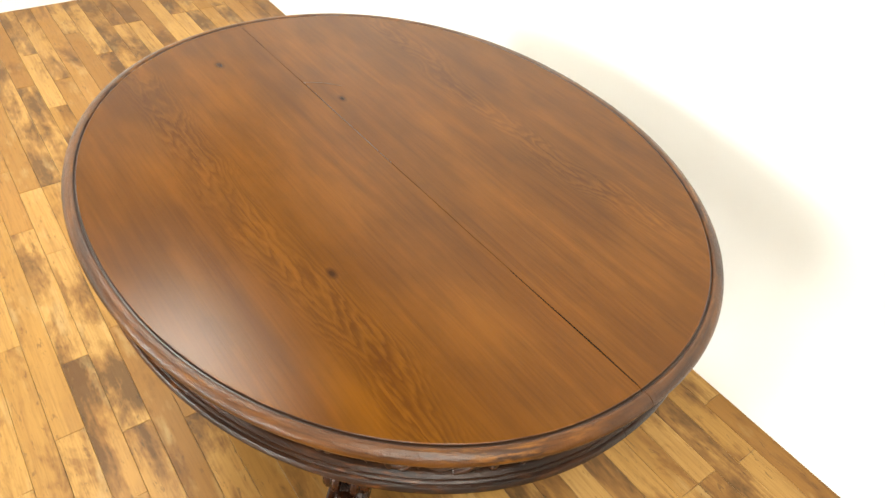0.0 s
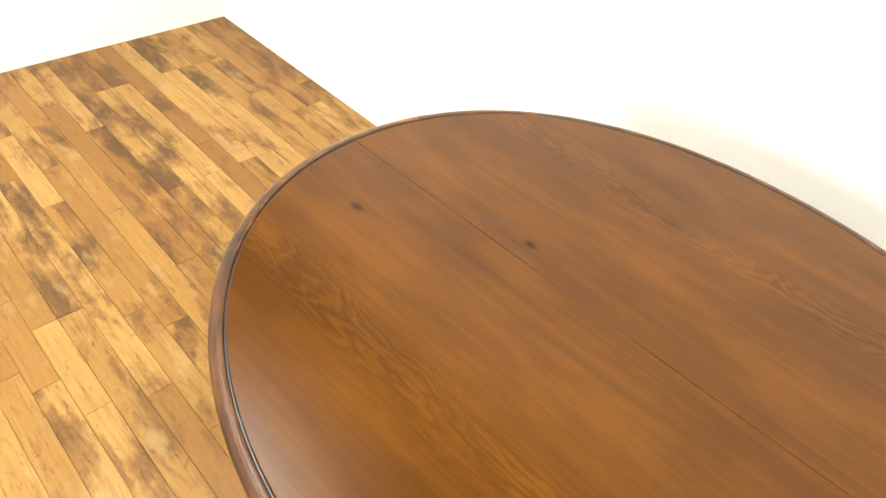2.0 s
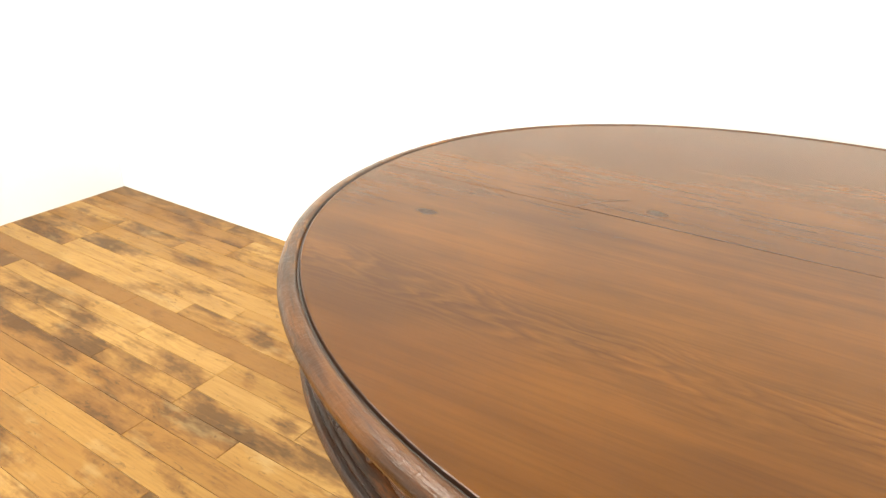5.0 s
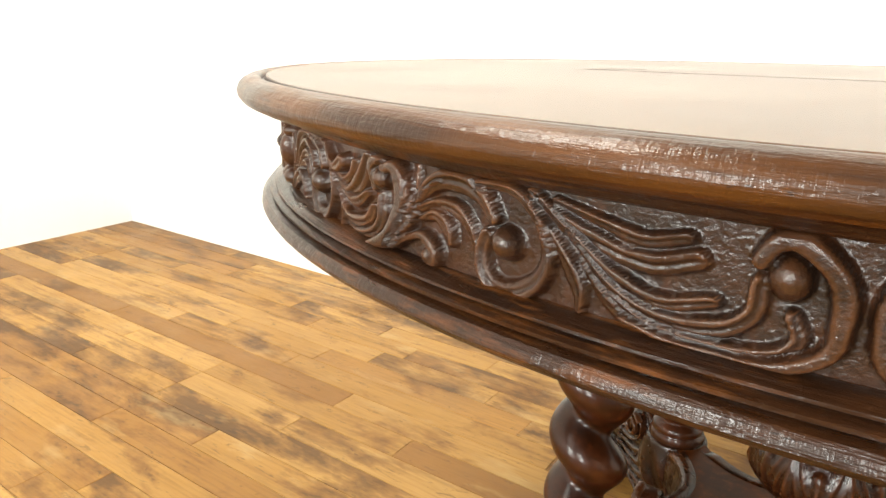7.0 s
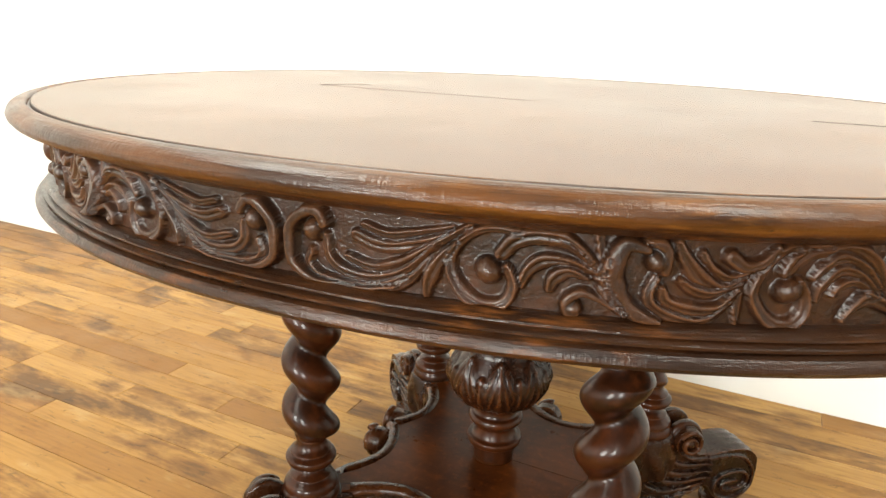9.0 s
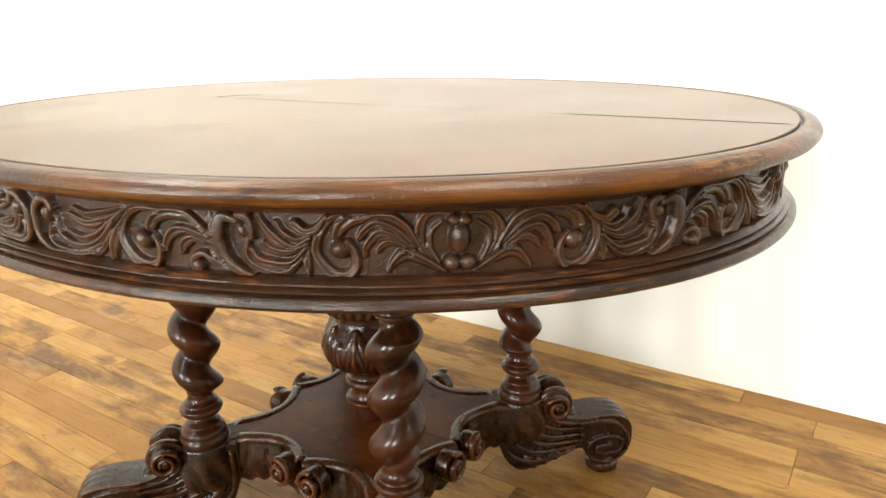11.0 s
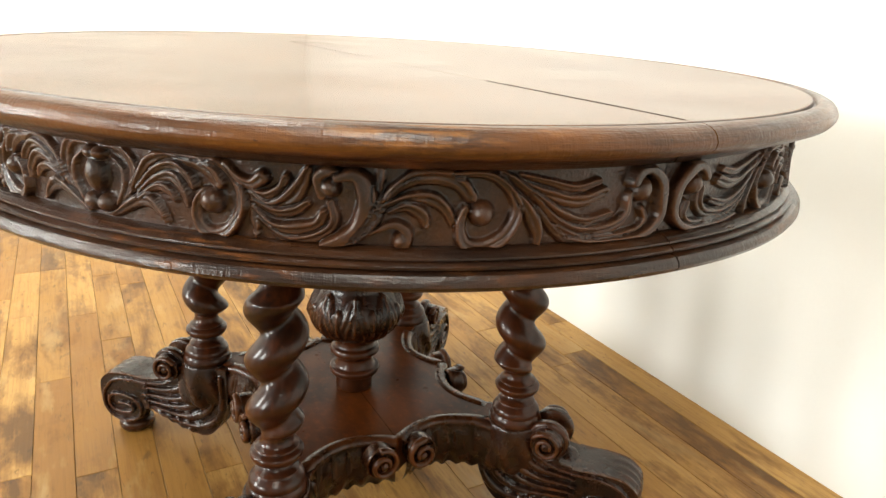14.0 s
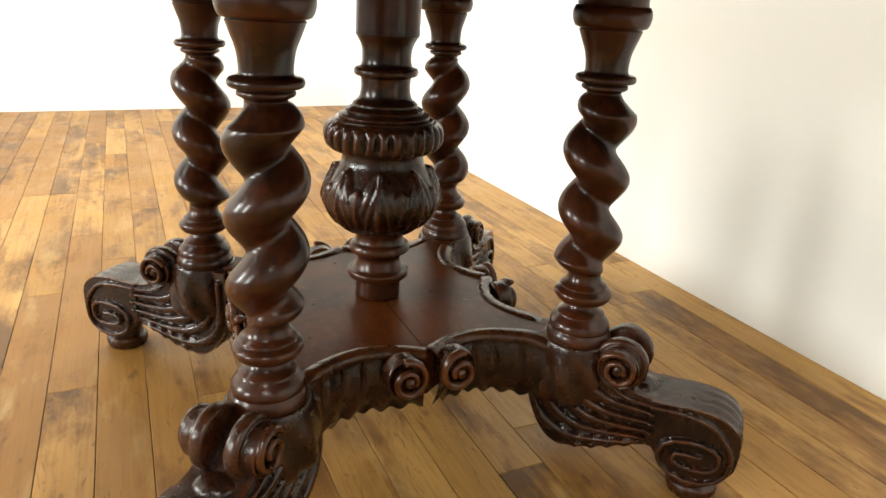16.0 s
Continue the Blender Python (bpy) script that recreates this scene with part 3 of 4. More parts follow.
# spray of six leaves behind it
stroke((109, 52), (118, 42), (128, 39), (136, 44), w=(1.5, 4, 5), h=7.5, groove=0.1)
stroke((121, 36), (136, 31), (148, 36), (153, 45), w=(1.5, 4, 3), h=7, groove=0.2)
stroke((125, 32), (139, 24), (154, 30), (163, 41), (168, 51), w=(1.5, 6, 3), h=8.5, groove=0.3)
stroke((127, 27), (144, 20), (157, 22), (166, 28), w=(1.5, 4, 2.5), h=7, groove=0.2)
stroke((128, 23), (140, 11), (155, 9), (171, 13), (177, 22), w=(1.5, 5, 3), h=8.5, groove=0.15)
stroke((131, 15), (146, 3), (162, 2), (178, 8), (184, 18), (182, 30), w=(1.5, 4, 3), h=7.5, groove=0.25)
stroke((177, 35), (175, 46), (180, 51), (187, 50), w=(4, 4, 3), h=8, groove=0)
stroke((187, 47), (199, 49), (206, 40), (208, 26), (200, 11), (187, 4), (176, 1), w=(3, 9, 2), h=9.5, groove=0)
stroke((215, 53), (214, 40), (213, 27), w=(3, 3, 1), h=5, groove=0.3)
# stem and the second arching leaf
stroke((194, 2), (209, 19), (217, 32), (226, 43), (239, 49), w=(1.2, 3.2, 2.5), h=7, groove=0)
stroke((216, 25), (224, 39), (237, 48), (254, 50), (268, 45), (275, 36), w=(2, 6.5, 5), h=9, groove=0.25)
stroke((219, 29), (233, 34), (248, 34), (258, 27), (264, 16), w=(2, 5, 2.5), h=7.5, groove=0.25)
stroke((221, 24), (233, 28), (242, 23), (245, 16), w=(1.5, 5, 3), h=7.5, groove=0.2)
stroke((201, 5), (213, 12), (225, 16), (234, 10), (233, 2), (227, 3), w=(1.2, 3.6, 2.5), h=7, groove=0)
# second scroll
stroke((265, 51), (287, 51), (302, 42), (309, 26), (303, 10), (289, 1), (274, 3), (269, 16), (272, 27), w=(2, 5, 3.2), h=9.5, groove=0.2)
stroke((306, 41), (317, 26), (325, 12), (326, 0), w=(1.5, 5.5, 2), h=7.5, groove=0.2)
stroke((325, 27), (337, 12), (351, 3), (363, 0), w=(1.5, 4, 1), h=6.5, groove=0.2)
# fan of long leaves that ends in a crook
stroke((297, 52), (318, 41), (339, 34), (360, 31), (377, 36), w=(2, 5, 4.5), h=8, groove=0.3)
stroke((310, 50), (334, 44), (354, 40), (372, 44), w=(1.5, 3.5, 3), h=6.5, groove=0.2)
stroke((303, 49), (325, 33), (345, 20), (364, 15), (384, 20), w=(2, 5, 3), h=8, groove=0.25)
stroke((319, 37), (341, 17), (363, 8), (386, 9), (399, 18), (401, 32), w=(1.5, 4.5, 3.5), h=8, groove=0.25)
stroke((341, 13), (359, 4), (382, 1), (407, 3), (417, 12), (414, 21), w=(1.5, 4, 3), h=7.5, groove=0.2)
stroke((348, 5), (378, 0), (410, 1), (428, 11), (430, 26), (427, 41), (415, 51), (406, 50), (401, 42), w=(1.2, 5, 4), h=9, groove=0)
BALLS = [(0, 32, 9.0, 14.9, 10), (4, 47, 6.4, 5.3, 8), (7, 11, 8.0, 7.4, 8.5), (98, 24, 9.2, 9.2, 10), (182, 40, 7.4, 7.4, 9), (229, 5, 5.9, 5.9, 8), (284, 24, 9.2, 9.2, 10), (411, 36, 8.5, 9.6, 9.5)]


def frieze(half):
    """One half of the carved band: the motif runs both ways from an oval boss in each quarter."""
    n, nv, z0, z1 = 1500, 66, 0.6485, 0.7045
    theta = np.linspace(0.0012, math.pi - 0.0012, n)
    base = rim_points(theta, np.full(n, -0.0395))
    s = np.r_[0, np.cumsum(np.hypot(*np.diff(base, axis=0).T))] * 1000
    quarter = s[-1] / 2
    q = np.where(s < quarter, s, 2 * quarter - s)        # from the short end of either quarter
    boss = 0.5 * quarter
    p = np.where(q < boss, (boss - q) * 437 / boss, (q - boss) * 437 / (quarter - boss))
    v = np.linspace(0, 54, nv)
    P, V = np.meshgrid(p, v, indexing="ij")
    # the carver's hand: no two leaves lie quite alike
    wob = np.array([[noise.noise((a * 0.02 + 7 * half, b * 0.05, 0.3)) for b in v[::6]] for a in s[::20]])
    fu, fv = np.linspace(0, len(wob) - 1.001, n), np.linspace(0, wob.shape[1] - 1.001, nv)
    iu, iv = fu.astype(int), fv.astype(int)
    du, dv = (fu - iu)[:, None], (fv - iv)[None]
    W = (wob[iu][:, iv] * (1 - du) + wob[iu + 1][:, iv] * du) * (1 - dv) + (wob[iu][:, iv + 1] * (1 - du) + wob[iu + 1][:, iv + 1] * du) * dv
    H = stroke_field(P + 2.2 * W, V + 1.0 * W, STROKES, BALLS)
    rng = np.random.default_rng(5 + half)
    tool = rng.normal(0, 0.10, H.shape)
    H = H * (0.93 + 0.12 * W) + tool * (0.6 + 0.4 * (H < 0.3))
    H[:, 0] = H[:, -1] = 0
    d = -0.0425 + H * 0.00128
    th = theta + (0 if half > 0 else math.pi)
    verts = np.empty((n, nv, 3))
    for j in range(nv):
        verts[:, j, :2] = rim_points(th, d[:, j])
        verts[:, j, 2] = z0 + (z1 - z0) * v[j] / 54
    return verts.reshape(-1, 3), grid_faces(n, nv)


for half in (1, -1):
    v, f = half_sweep(APRON + APRON[:1], half, 161, 0.0007)
    k = len(APRON) + 1
    f.append(list(range(k - 1)))
    f.append([160 * k + j for j in reversed(range(k - 1))])
    bm = bmesh.new()
    vs = [bm.verts.new(q) for q in v]
    for g in f:
        bm.faces.new([vs[i] for i in g])
    bmesh.ops.remove_doubles(bm, verts=bm.verts[:], dist=1e-5)
    apron = part("apron", bm, MOULD, table, "dark oak apron half with a stepped lower moulding", crease=0.6)
    apron.matrix_basis = SKEW
    for poly in apron.data.polygons:
        poly.use_smooth = len(poly.vertices) == 4
    v, f = frieze(half)
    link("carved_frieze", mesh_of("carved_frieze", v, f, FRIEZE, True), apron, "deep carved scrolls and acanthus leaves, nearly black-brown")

# cross rails under the top, hidden by the apron
for x0, x1, y0, y1 in ((-0.56, 0.56, -0.045, 0.045), (-0.245, -0.155, -0.42, 0.42), (0.155, 0.245, -0.42, 0.42)):
    z0 = 0.640 if x1 - x0 > 1 else 0.664
    part("cross_rail", box_bm(x0, x1, y0, y1, z0, 0.7165 if z0 > 0.65 else 0.6635, 0.003), BOARD, table)

# ---- legs ----
LEGS = {(1, -1): (0.213, -0.195), (1, 1): (0.204, 0.204), (-1, -1): (-0.198, -0.213), (-1, 1): (-0.208, 0.201)}
DECK = 0.172
PITCH = 0.0722


def twist(hand):
    """A single-start rope twist."""
    z0, z1, n, m = 0.262, 0.484, 48, 170
    verts = []
    for i in range(n):
        a = 2 * math.pi * i / n
        for z in np.linspace(z0, z1, m):
            phase = (a - radians(hand * 51.5)) * hand + 2 * math.pi * (z - 0.455) / PITCH
            x = abs(((phase / (2 * math.pi) + 0.5) % 1.0) - 0.5) * 2          # 0 on the ridge, 1 in the groove
            f = ((math.cos(x * math.pi / 2) ** 2 + 0.03) ** 0.62 - 0.1137) / 0.905
            end = min((z - z0) / 0.016, (z1 - z) / 0.022, 1.0)
            end = max(end, 0.0) ** 0.7
            r = 0.0198 + end * (0.0008 + 0.0202 * f)
            verts.append((r * math.cos(a), r * math.sin(a), z))
    faces = grid_faces(n, m, 0, True)
    faces += [[i * m for i in range(n)][::-1], [i * m + m - 1 for i in range(n)]]
    return verts, faces


LEG_BASE = turned([(0.0415, DECK), (0.0415, 0.177), (0.0400, 0.182), (0.0375, 0.1865), (0.0385, 0.189), (0.0365, 0.196), (0.0290, 0.2045), (0.0300, 0.2065),
                   (0.0225, 0.2120), (0.0190, 0.2170), (0.0190, 0.2215), (0.0300, 0.2240), (0.0352, 0.2310), (0.0350, 0.2370), (0.0285, 0.2420), (0.0295, 0.2445),
                   (0.0235, 0.2500), (0.0205, 0.2570), (0.0205, 0.2635)], 110)
LEG_HEAD = turned([(0.0195, 0.482), (0.0200, 0.4860), (0.0258, 0.4895), (0.0262, 0.4930), (0.0245, 0.4950), (0.0325, 0.4970), (0.0345, 0.5010), (0.0325, 0.5050),
                   (0.0252, 0.5075), (0.0243, 0.5150), (0.0262, 0.5290), (0.0312, 0.5430), (0.0345, 0.5520), (0.0352, 0.5540), (0.0340, 0.5555), (0.0400, 0.5580), (0.0432, 0.5660),
                   (0.0432, 0.5740), (0.0405, 0.5800), (0.0385, 0.5830), (0.0385, 0.6635)], 110)


def shift_by_lean(v, lean):
    return [(x + lean[0] * (z - DECK), y + lean[1] * (z - DECK), z) for x, y, z in v]


def leg(sx, sy, lean):
    hand = 1 if sx * sy > 0 else -1
    ob = tagged(new("leg"), "barley-twist turned leg, worn reddish on its ridges")
    ob.parent = table
    ob.matrix_basis = pose(*LEGS[sx, sy], 0, 0, 0, 0 if sx > 0 else 180)
    turn = 1 if sx > 0 else -1
    lean = (lean[0] * turn, lean[1] * turn)
    for name, (v, f) in (("turned_base", lathe(LEG_BASE, 48)), ("twisted_shaft", twist(hand)), ("capital", lathe(LEG_HEAD, 48))):
        link(name, mesh_of(name, shift_by_lean(v, lean), f, TURNED, True), ob)
    return ob


for sx, sy, lean in ((1, -1, (0.0, 0.034)), (1, 1, (-0.026, -0.008)), (-1, -1, (0.0, 0.048)), (-1, 1, (-0.008, -0.045))):
    leg(sx, sy, lean)

# ---- middle column ----
column = tagged(new("centre_column"), "turned middle column with a carved vase")
column.parent = table
SPIGOT = turned([(0.0312, DECK), (0.0312, 0.1990), (0.0320, 0.2000), (0.0405, 0.2025), (0.0425, 0.2080), (0.0415, 0.2130), (0.0345, 0.2150), (0.0300, 0.2260), (0.0300, 0.2320), (0.0335, 0.2360),
                 (0.0355, 0.2385), (0.0410, 0.2420), (0.0418, 0.2470), (0.0395, 0.2520), (0.0345, 0.2550), (0.0325, 0.2630), (0.0345, 0.2720)], 90)
SHAFT = turned([(0.0585, 0.4270), (0.0590, 0.4310), (0.0500, 0.4340), (0.0510, 0.4375), (0.0430, 0.4420), (0.0415, 0.4460), (0.0345, 0.4520), (0.0318, 0.4620), (0.0318, 0.4750), (0.0335, 0.4795),
                (0.0395, 0.4815), (0.0412, 0.4860), (0.0390, 0.4905), (0.0330, 0.4930), (0.0312, 0.5030), (0.0325, 0.5170), (0.0390, 0.5300), (0.0402, 0.5330), (0.0402, 0.5400), (0.0402, 0.6395)], 110)
BOWL = turned([(0.0345, 0.2715), (0.0480, 0.2770), (0.0660, 0.2900), (0.0755, 0.3080), (0.0775, 0.3240), (0.0740, 0.3400), (0.0655, 0.3560), (0.0590, 0.3680), (0.0575, 0.3780), (0.0600, 0.3860)], 70)
RING = turned([(0.0600, 0.3850), (0.0700, 0.3870), (0.0765, 0.3940), (0.0790, 0.4050), (0.0765, 0.4160), (0.0690, 0.4230), (0.0640, 0.4240), (0.0645, 0.4262), (0.0585, 0.4275)], 48)


def bowl_leaves(a, j, r, z):
    """Eight broad leaves with a mid rib and pointed tips round the vase, smaller ones between."""
    n = 8
    x = ((a * n / (2 * math.pi)) % 1.0) * 2 - 1
    h = (z - 0.272) / 0.113
    out = 0.0
    for xx, top, wide, lift in ((x, 0.82, 0.92, 0.0072), ((x + 2) % 2 - 1, 0.62, 0.70, 0.0055)):
        w = wide * math.sqrt(max(0.0, 1 - (max(h, 0) / top) ** 3)) if h < top else 0.0
        if w > 0.02 and abs(xx) < w:
            e = abs(xx) / w
            body = (1 - e ** 4) ** 0.5
            vein = 0.35 * abs(math.sin(4.5 * math.pi * (e * 0.55 + h * 0.55)))
            rib = 0.5 * math.exp(-(xx / 0.10) ** 2)
            out = max(out, lift * body * (0.75 - vein + rib))
    return r + out - 0.0035


def gadroons(a, j, r, z):
    bulge = math.sin(math.pi * min(max((z - 0.386) / 0.036, 0), 1))
    return r * (1 - 0.125 * bulge * (1 - abs(math.sin(14 * a)) ** 0.6))


CLEAN = (0.008, 0.020)
for name, prof, n, relief, mat, lab in (("spigot", SPIGOT, 48, None, TURNED, ""), ("carved_vase", BOWL, 192, bowl_leaves, CARVED, "vase carved with upright acanthus leaves"),
                                        ("gadrooned_ring", RING, 196, gadroons, CARVED, "ring of rounded gadroons"), ("shaft", SHAFT, 56, None, TURNED, "")):
    v, f = lathe(prof, n, relief)
    link(name, mesh_of(name, shift_by_lean(v, CLEAN), f, mat, True), column, lab)

# ---- platform between the legs ----
UNDER = 0.118


def edge_depth(s, mid=0.186, low=0.156, far=0.205):
    """How far the platform's edge lies from the middle, along one side: a cusp in the middle, a hollow on either hand."""
    s = abs(s)
    if s < 0.075:
        k = s / 0.075
        return mid + (low - mid) * (1 - (1 - k) ** 2)
    k = min((s - 0.075) / 0.095, 1.0)
    return low + (far - low) * k ** 1.8


def platform():
    side = np.linspace(-0.172, 0.172, 61)
    ring = [(edge_depth(s), s) for s in side]
    ring += [(-s, edge_depth(s, 0.176, 0.146)) for s in side]
    ring += [(-edge_depth(s), -s) for s in side]
    ring += [(s, -edge_depth(s, 0.176, 0.146)) for s in side]
    bm = bmesh.new()
    low = [bm.verts.new((x, y, UNDER)) for x, y in ring]
    mid = [bm.verts.new((x, y, DECK - 0.004)) for x, y in ring]
    top = [bm.verts.new((x * 0.98, y * 0.98, DECK)) for x, y in ring]
    n = len(ring)
    for a, b in ((low, mid), (mid, top)):
        for i in range(n):
            bm.faces.new((a[i], a[(i + 1) % n], b[(i + 1) % n], b[i]))
    bm.faces.new(top)
    bm.faces.new(low[::-1])
    return part("platform", bm, BOARD, table, "red-brown oak platform joining the four legs")


deck = platform()
part("platform_joint", box_bm(0.03, 0.178, 0.0, 0.0008, DECK - 0.001, DECK + 0.0002), GAP, deck)


def edge_scroll():
    """Half of a side's carved border: a hollow leaf band that ends in a volute by the middle. Built for the +x side, y > 0."""
    n, m = 72, 24
    ys = np.linspace(0.0006, 0.178, n)
    verts = []
    for i, y in enumerate(ys):
        d = edge_depth(y)
        slope = (edge_depth(y + 0.001) - edge_depth(y - 0.001)) / 0.002
        nx, ny = 1 / math.hypot(1, slope), -slope / math.hypot(1, slope)
        u = i / (n - 1)
        top = 0.177 - 0.002 * math.sin(u * math.pi) - 0.012 * max(0, u - 0.8) / 0.2
        lobe = math.sin(u * math.pi * 7.5) ** 2
        bot = 0.094 + 0.006 * lobe - 0.008 * u + 0.010 * math.exp(-(u / 0.12) ** 2)
        for j in range(m):
            t = j / (m - 1)
            z = bot + (top - bot) * t
            slit = math.exp(-(((u * 5.5 + 0.3 * t) % 1.0 - 0.5) / 0.11) ** 2 - ((t - 0.60) / 0.18) ** 2)
            fringe = math.exp(-((t - 0.14) / 0.12) ** 2)
            out = 0.004 + 0.0165 * math.sin(math.pi * (0.12 + 0.80 * t)) ** 0.8 + 0.004 * fringe * math.sin(u * math.pi * 9) - 0.0040 * slit
            out += 0.0035 * math.exp(-((t - 0.93) / 0.05) ** 2)
            verts.append((d + nx * out - 0.006 * nx, max(y + ny * out, 0.0004), z))
        verts.append((d - nx * 0.007, max(y - ny * 0.007, 0.0004), top - 0.0008))
        verts.append((d - nx * 0.010, max(y - ny * 0.010, 0.0004), DECK + 0.0005))
    faces = grid_faces(n, m + 2)
    # volute: a thin bead wound round a dished face with a button in its eye
    c = np.array((0.202, 0.033, 0.153))
    ang = np.linspace(0.0, 2.7 * math.pi, 80)
    fr = ang / ang[-1]
    rad = 0.0245 - 0.0165 * fr ** 0.9
    path = [c + np.array((0.004 + 0.005 * f, r * math.cos(a + 1.35), r * math.sin(a + 1.35))) for a, r, f in zip(ang, rad, fr)]
    bar = tube(path, 0.0050 - 0.0014 * fr, 9, 1.4, (1, 0, 0))
    disc, df = lathe(turned([(0.0240, -0.022), (0.0250, -0.006), (0.0240, 0.001), (0.0200, -0.001), (0.0120, -0.002), (0.0080, 0.000), (0.0004, 0.001)], 26), 32)
    disc = [(c[0] + z, c[1] + x, c[2] + y) for x, y, z in disc]
    eye, ef = lathe(turned([(0.0066, -0.002), (0.0068, 0.008), (0.0058, 0.0120), (0.0030, 0.0145), (0.0004, 0.0150)], 16), 20)
    eye = [(c[0] + z, c[1] + x, c[2] + y) for x, y, z in eye]
    return merged((verts, faces)), merged(bar, (disc, df), (eye, ef))


BAND, VOLUTE = edge_scroll()
for k, (ax, sc) in enumerate(((0, 1.0), (90, 0.945), (180, 1.0), (270, 0.945))):
    for flip in (1, -1):
        r = Matrix.Rotation(radians(ax), 3, "Z")
        for name, (v, f) in (("leaf_border", BAND), ("border_volute", VOLUTE)):
            w = [r @ Vector((x - 0.186 * (1 - sc), y * flip, z)) for x, y, z in v]
            g = [list(reversed(q)) for q in f] if flip < 0 else f
            bm = bmesh.new()
            vs = [bm.verts.new(q) for q in w]
            for q in g:
                bm.faces.new([vs[i] for i in q])
            part(name, bm, CARVED, deck, "", True)

# ---- feet ----
UPPER = smooth_line([(-0.055, 0.1690), (0.000, 0.1690), (0.036, 0.1640), (0.062, 0.1480), (0.086, 0.1310), (0.118, 0.1275), (0.156, 0.1295), (0.190, 0.1250), (0.2105, 0.1080), (0.2145, 0.0840)], 190)
LOWER = smooth_line([(-0.055, 0.1020), (-0.036, 0.0560), (-0.010, 0.0310), (0.030, 0.0330), (0.076, 0.0500), (0.108, 0.0660), (0.118, 0.0620), (0.128, 0.0440), (0.150, 0.0310), (0.170, 0.0270), (0.194, 0.0380), (0.211, 0.0600), (0.2145, 0.0840)], 190)
_belly = np.clip(1 - np.abs(LOWER[:, 0] - 0.055) / 0.055, 0, 1) ** 0.5
LOWER[:, 1] += 0.0045 * _belly * np.abs(np.sin(LOWER[:, 0] * 150))
FOOT_STROKES, KEEP = [], STROKES
STROKES = FOOT_STROKES
FLUTES = (((24, 166), (28, 130), (54, 114), (112, 112)), ((8, 164), (11, 120), (44, 98), (114, 99)), ((-9, 162), (-6, 108), (34, 83), (112, 87)),
          ((-26, 158), (-23, 94), (20, 67), (102, 76)), ((-44, 152), (-40, 80), (4, 49), (86, 64)))
for line in FLUTES:                                   # ridges that sweep from under the leg along the arm
    stroke(*line, w=(5.0, 7.2, 1.8), h=7.0, groove=0.0)
for k in range(5):                                    # leaf tips along the belly
    stroke((4 + 19 * k, 56 + 3 * k), (16 + 19 * k, 44 + 5 * k), (30 + 17 * k, 36 + 8 * k), w=(3.4, 5.0, 1.4), h=5.5, groove=0.1)
stroke((50, 146), (62, 129), (92, 121), (140, 122), (178, 115), (200, 94), w=(2.4, 3.2, 3.2), h=5.5, groove=0.0)
stroke((200, 94), (207, 74), (198, 44), (164, 33), (130, 44), (124, 64), (134, 82), (164, 88), (190, 82), (194, 66), (186, 55), (164, 52), (144, 56), (142, 66), (150, 70), (172, 70), w=(3.4, 3.3, 2.6), h=6.0, groove=0.0)
STROKES = KEEP


def arm():
    """One foot: an S-shaped arm that rolls up at its end, carved on both flanks. Along +x, outwards from the leg."""
    n, m = len(UPPER), 76
    t = np.linspace(0, 1, m)
    X = LOWER[:, :1] * (1 - t) + UPPER[:, :1] * t
    Z = LOWER[:, 1:] * (1 - t) + UPPER[:, 1:] * t
    H = stroke_field(X * 1000, Z * 1000, FOOT_STROKES, [], False)
    edge = (1 - np.abs(2 * t - 1) ** 16) ** 0.5
    along = np.clip((X + 0.055) / 0.27, 0, 1)
    half = 0.0325 + 0.004 * np.sin(along * math.pi) + 0.003 * (along > 0.6)
    W = (half - 0.002) + 0.002 * edge[None] + (H - 2.0) * 0.00105 * edge[None]
    verts = [(X[i, j], W[i, j], Z[i, j]) for i in range(n) for j in range(m)]
    verts += [(X[i, j], -W[i, j], Z[i, j]) for i in range(n) for j in range(m)]
    base = n * m
    faces = grid_faces(n, m) + [f[::-1] for f in grid_faces(n, m, base)]
    # top and underside, the top with shallow leaf cuts towards the roll
    k = 13
    for j, sign in ((m - 1, 1), (0, -1)):
        start = len(verts)
        for i in range(n):
            for q in range(1, k):
                y = W[i, j] * (1 - 2 * q / k)
                dome = 0.0012 * (1 - (1 - 2 * q / k) ** 2)
                cut = 0.0015 * math.cos(q / k * math.pi * 8) * max(0.0, (X[i, j] - 0.155) / 0.055) if sign > 0 else 0.0015 * math.cos(q / k * math.pi * 6)
                verts.append((X[i, j] + (cut if X[i, j] > 0.19 and sign > 0 else 0), y, Z[i, j] + sign * dome + sign * cut))
        for i in range(n - 1):
            cols = lambda r: [r * m + j] + [start + r * (k - 1) + q for q in range(k - 1)] + [base + r * m + j]
            a, b = cols(i), cols(i + 1)
            for q in range(k):
                faces.append((a[q], a[q + 1], b[q + 1], b[q]))
    return verts, faces


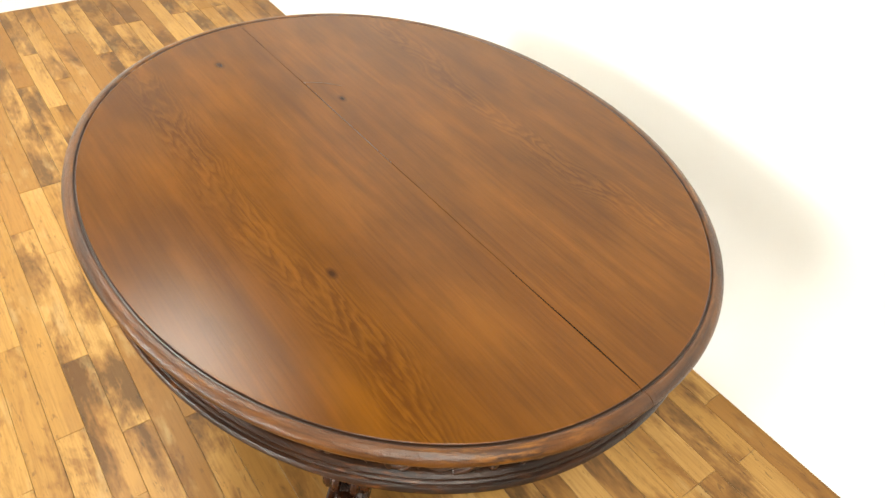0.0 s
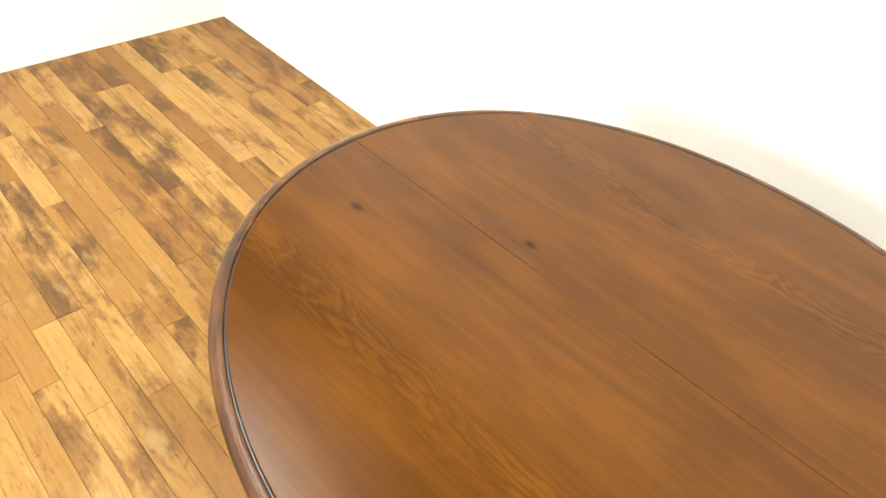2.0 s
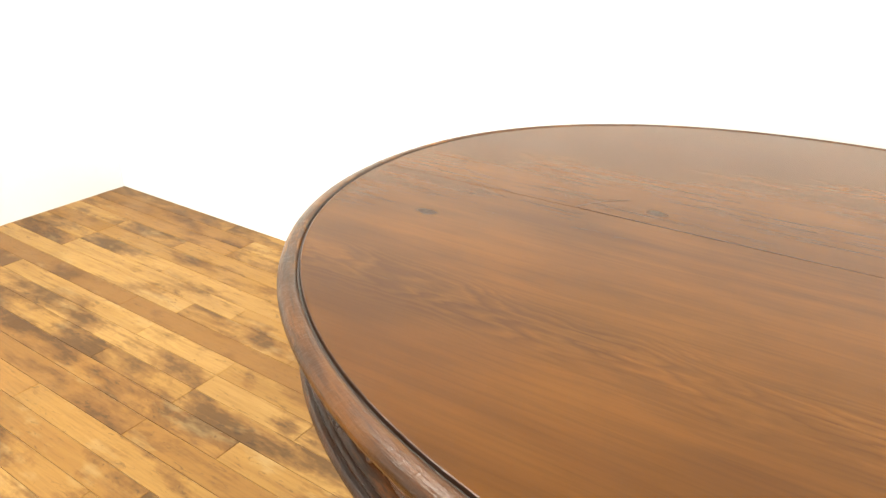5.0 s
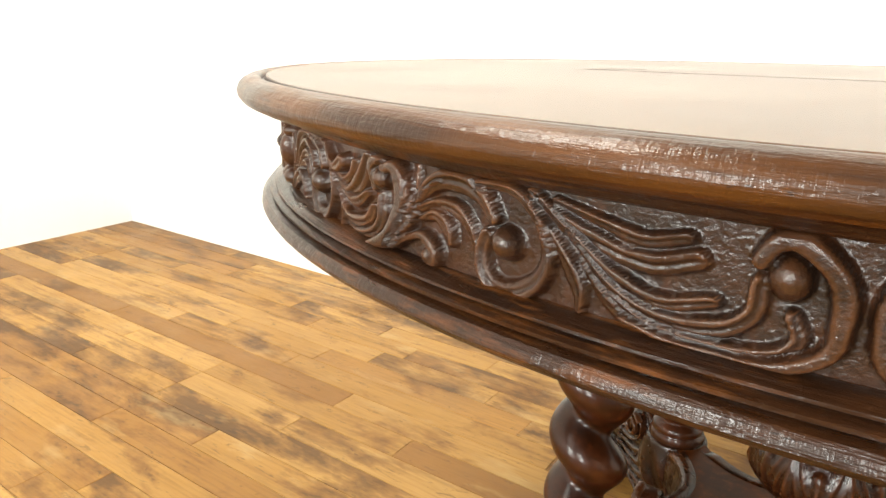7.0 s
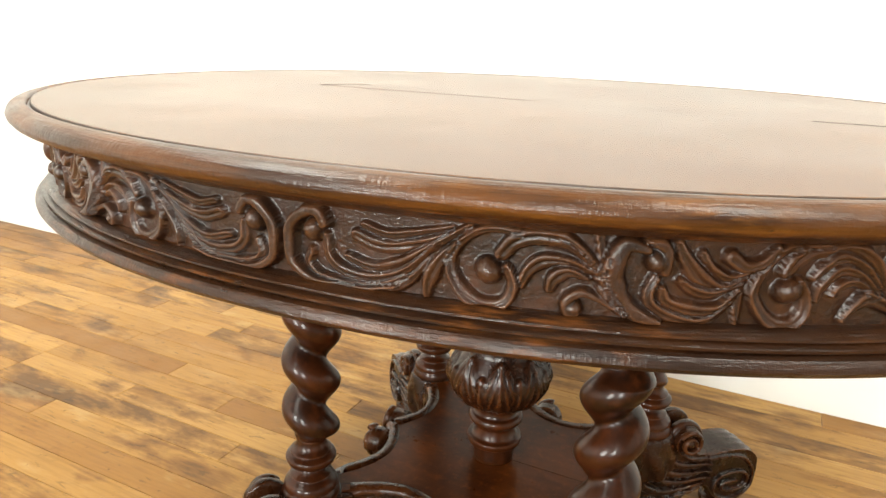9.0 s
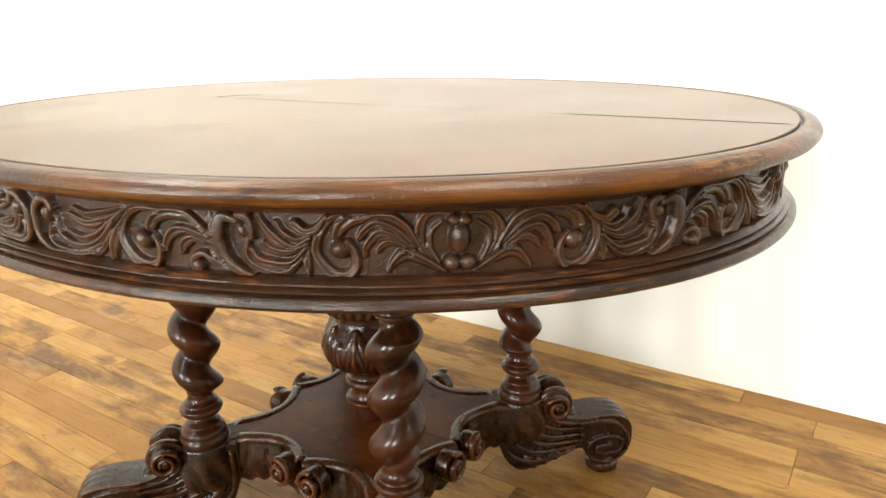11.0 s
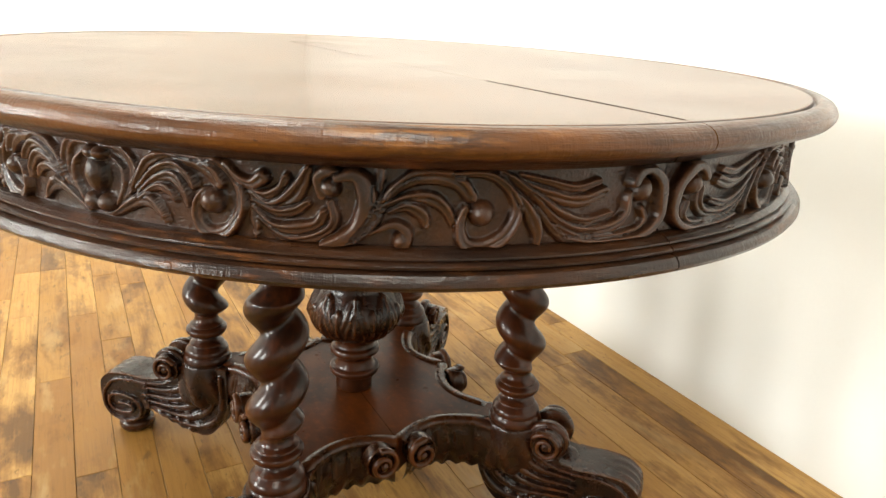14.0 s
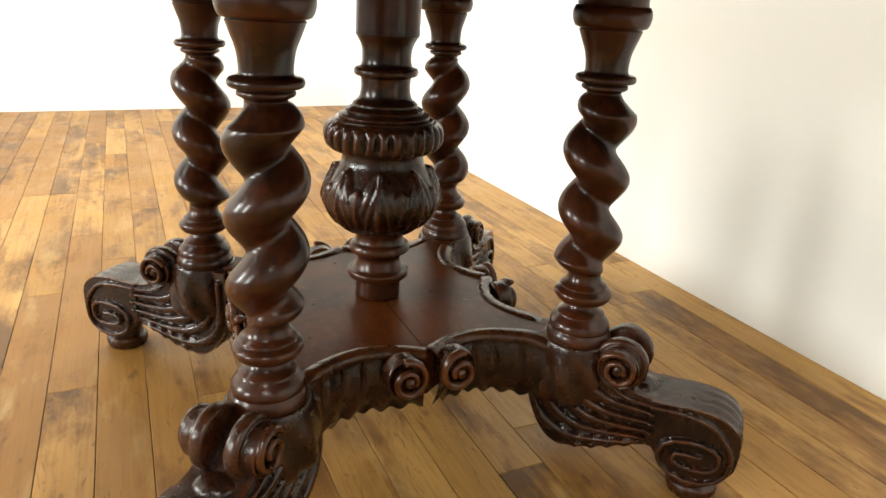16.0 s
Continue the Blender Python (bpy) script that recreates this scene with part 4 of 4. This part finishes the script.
def foot_volute(side):
    """The ram's-horn scroll that flanks the leg, a bar wound round an eye, on one flank."""
    c = np.array((0.062, side * 0.030, 0.158))
    ang = np.linspace(0, 2.9 * math.pi, 90)
    u = ang / ang[-1]
    rad = 0.0238 - 0.0165 * u ** 0.9
    path = [c + np.array((r * math.cos(2.6 - a), side * (0.012 + 0.004 * w), r * math.sin(2.6 - a))) for a, r, w in zip(ang, rad, u)]
    bar = tube(path, 0.0044 - 0.0012 * u, 10, 1.5, (0, 1, 0))
    drum = turned([(0.0300, -0.018), (0.0325, -0.016), (0.0335, -0.010), (0.0330, -0.005), (0.0300, -0.002), (0.0262, -0.001), (0.0252, 0.006), (0.0246, 0.012), (0.0215, 0.0105), (0.0120, 0.0090), (0.0070, 0.0150), (0.0040, 0.0175), (0.0004, 0.0182)], 48)
    v, f = lathe(drum, 36)
    v = [(c[0] + x, c[1] + side * z, c[2] + y) for x, y, z in v]
    return merged(bar, (v, f))


BUN = turned([(0.0260, 0.0), (0.0290, 0.0015), (0.0320, 0.0080), (0.0315, 0.0160), (0.0270, 0.0210), (0.0255, 0.0235), (0.0255, 0.0400)], 40)
TONGUE = turned([(0.0004, -0.017), (0.0080, -0.0155), (0.0125, -0.008), (0.0135, 0.0), (0.0115, 0.009), (0.0060, 0.0145), (0.0004, 0.016)], 24)


def build_foot():
    ob = tagged(new("foot"), "carved scroll foot with acanthus flanks on a bun pad")
    ob.parent = table
    v, f = arm()
    bm = bmesh.new()
    vs = [bm.verts.new(q) for q in v]
    for g in f:
        if len(set(g)) == len(g):
            bm.faces.new([vs[i] for i in g])
    bmesh.ops.remove_doubles(bm, verts=bm.verts[:], dist=2e-5)
    part("arm", bm, CARVED, ob, "", True, 0.95)
    for side in (1, -1):
        v, f = foot_volute(side)
        bm = bmesh.new()
        vs = [bm.verts.new(q) for q in v]
        for g in f:
            bm.faces.new([vs[i] for i in g])
        part("volute", bm, CARVED, ob, "", True)
    v, f = lathe(TONGUE, 24)
    link("tongue", mesh_of("tongue", [(0.092 + z * 1.15, y * 1.7, 0.1265 + x * 0.75) for x, y, z in v], f, CARVED, True), ob)
    v, f = lathe(BUN, 36)
    link("bun_pad", mesh_of("bun_pad", [(0.168 + x, y, z) for x, y, z in v], f, CARVED, True), ob)
    flare = turned([(0.0400, 0.0900), (0.0500, 0.1020), (0.0525, 0.1180), (0.0520, 0.1400), (0.0490, 0.1580), (0.0465, 0.1680), (0.0445, 0.1718), (0.0425, DECK + 0.0008)], 34)
    v, f = lathe(flare, 112, lambda a, j, r, z: r + 0.0032 * math.sin(8 * a + 60 * (z - 0.1)) * min(1.0, max(0.0, (0.160 - z) / 0.03)))
    link("leg_block", mesh_of("leg_block", v, f, CARVED, True), ob)
    return ob


first = build_foot()
first.matrix_basis = pose(*LEGS[1, 1], 0, 0, 0, 41)
for sx, sy, turn in ((-1, 1, 135), (-1, -1, 228), (1, -1, 315)):
    copy_thing(first, pose(*LEGS[sx, sy], 0, 0, 0, turn))

# the base's heights, drawn a little low, brought to those of the table
for me in {o.data for o in table.children_recursive if o.data and (o == deck or o.parent == deck or o.parent == column or o.parent.name.startswith(("leg", "foot")))}:
    for v in me.vertices:
        v.co.z = v.co.z * 0.179 / DECK if v.co.z < DECK else 0.179 + (v.co.z - DECK) * 0.985

# ---- the floor: narrow strip boards, laid along the room ----
floor = slab("floor", WEST - T, EAST + T, SOUTH - T, NORTH + T, -0.12, -0.0165, SUBFLOOR)
tagged(floor, "worn strip floor of honey-coloured hardwood boards with dark stains", "floor")
BW, GAPW = 0.0682, 0.0007
LENGTHS = (0.34, 0.46, 0.58, 0.72, 0.88, 1.06)


def board_geometry(length):
    """A board with a slightly eased top edge."""
    x, y, e, zt, zb = length / 2 - GAPW / 2, BW / 2 - GAPW / 2, 0.0009, 0.0, -0.016
    v = [(-x, -y, zb), (x, -y, zb), (x, y, zb), (-x, y, zb), (-x, -y, zt - e), (x, -y, zt - e), (x, y, zt - e), (-x, y, zt - e),
         (-x + e, -y + e, zt), (x - e, -y + e, zt), (x - e, y - e, zt), (-x + e, y - e, zt)]
    f = [(0, 3, 2, 1), (8, 9, 10, 11)] + [(i, (i + 1) % 4, 4 + (i + 1) % 4, 4 + i) for i in range(4)] + [(4 + i, 4 + (i + 1) % 4, 8 + (i + 1) % 4, 8 + i) for i in range(4)]
    return v, f


random.seed(11)
BOARD_MESH = {n: mesh_of("floor_board", *board_geometry(n), FLOOR) for n in LENGTHS}
rest, near_count = [], 0
row = 0
while NORTH - BW * (row + 1) > SOUTH:
    y = NORTH - BW * (row + 0.5)
    x = WEST
    while x < EAST - 1e-4:
        n = random.choice(LENGTHS)
        whole = x + n <= EAST
        n = n if whole else EAST - x
        cx, dz = x + n / 2, random.uniform(-0.00025, 0.0)
        if whole and -1.25 < y and cx < 1.6 and near_count < 300:
            ob = link("floor_board", BOARD_MESH[n], floor)
            ob.location = (cx, y, dz)
            near_count += 1
        else:
            v, f = board_geometry(n)
            rest.append(([(a + cx, b + y, c + dz) for a, b, c in v], f))
        x += n
    row += 1
v, f = merged(*rest)
tagged(link("floor_boards", mesh_of("floor_boards", v, f, FLOOR), floor), kind="stuff")
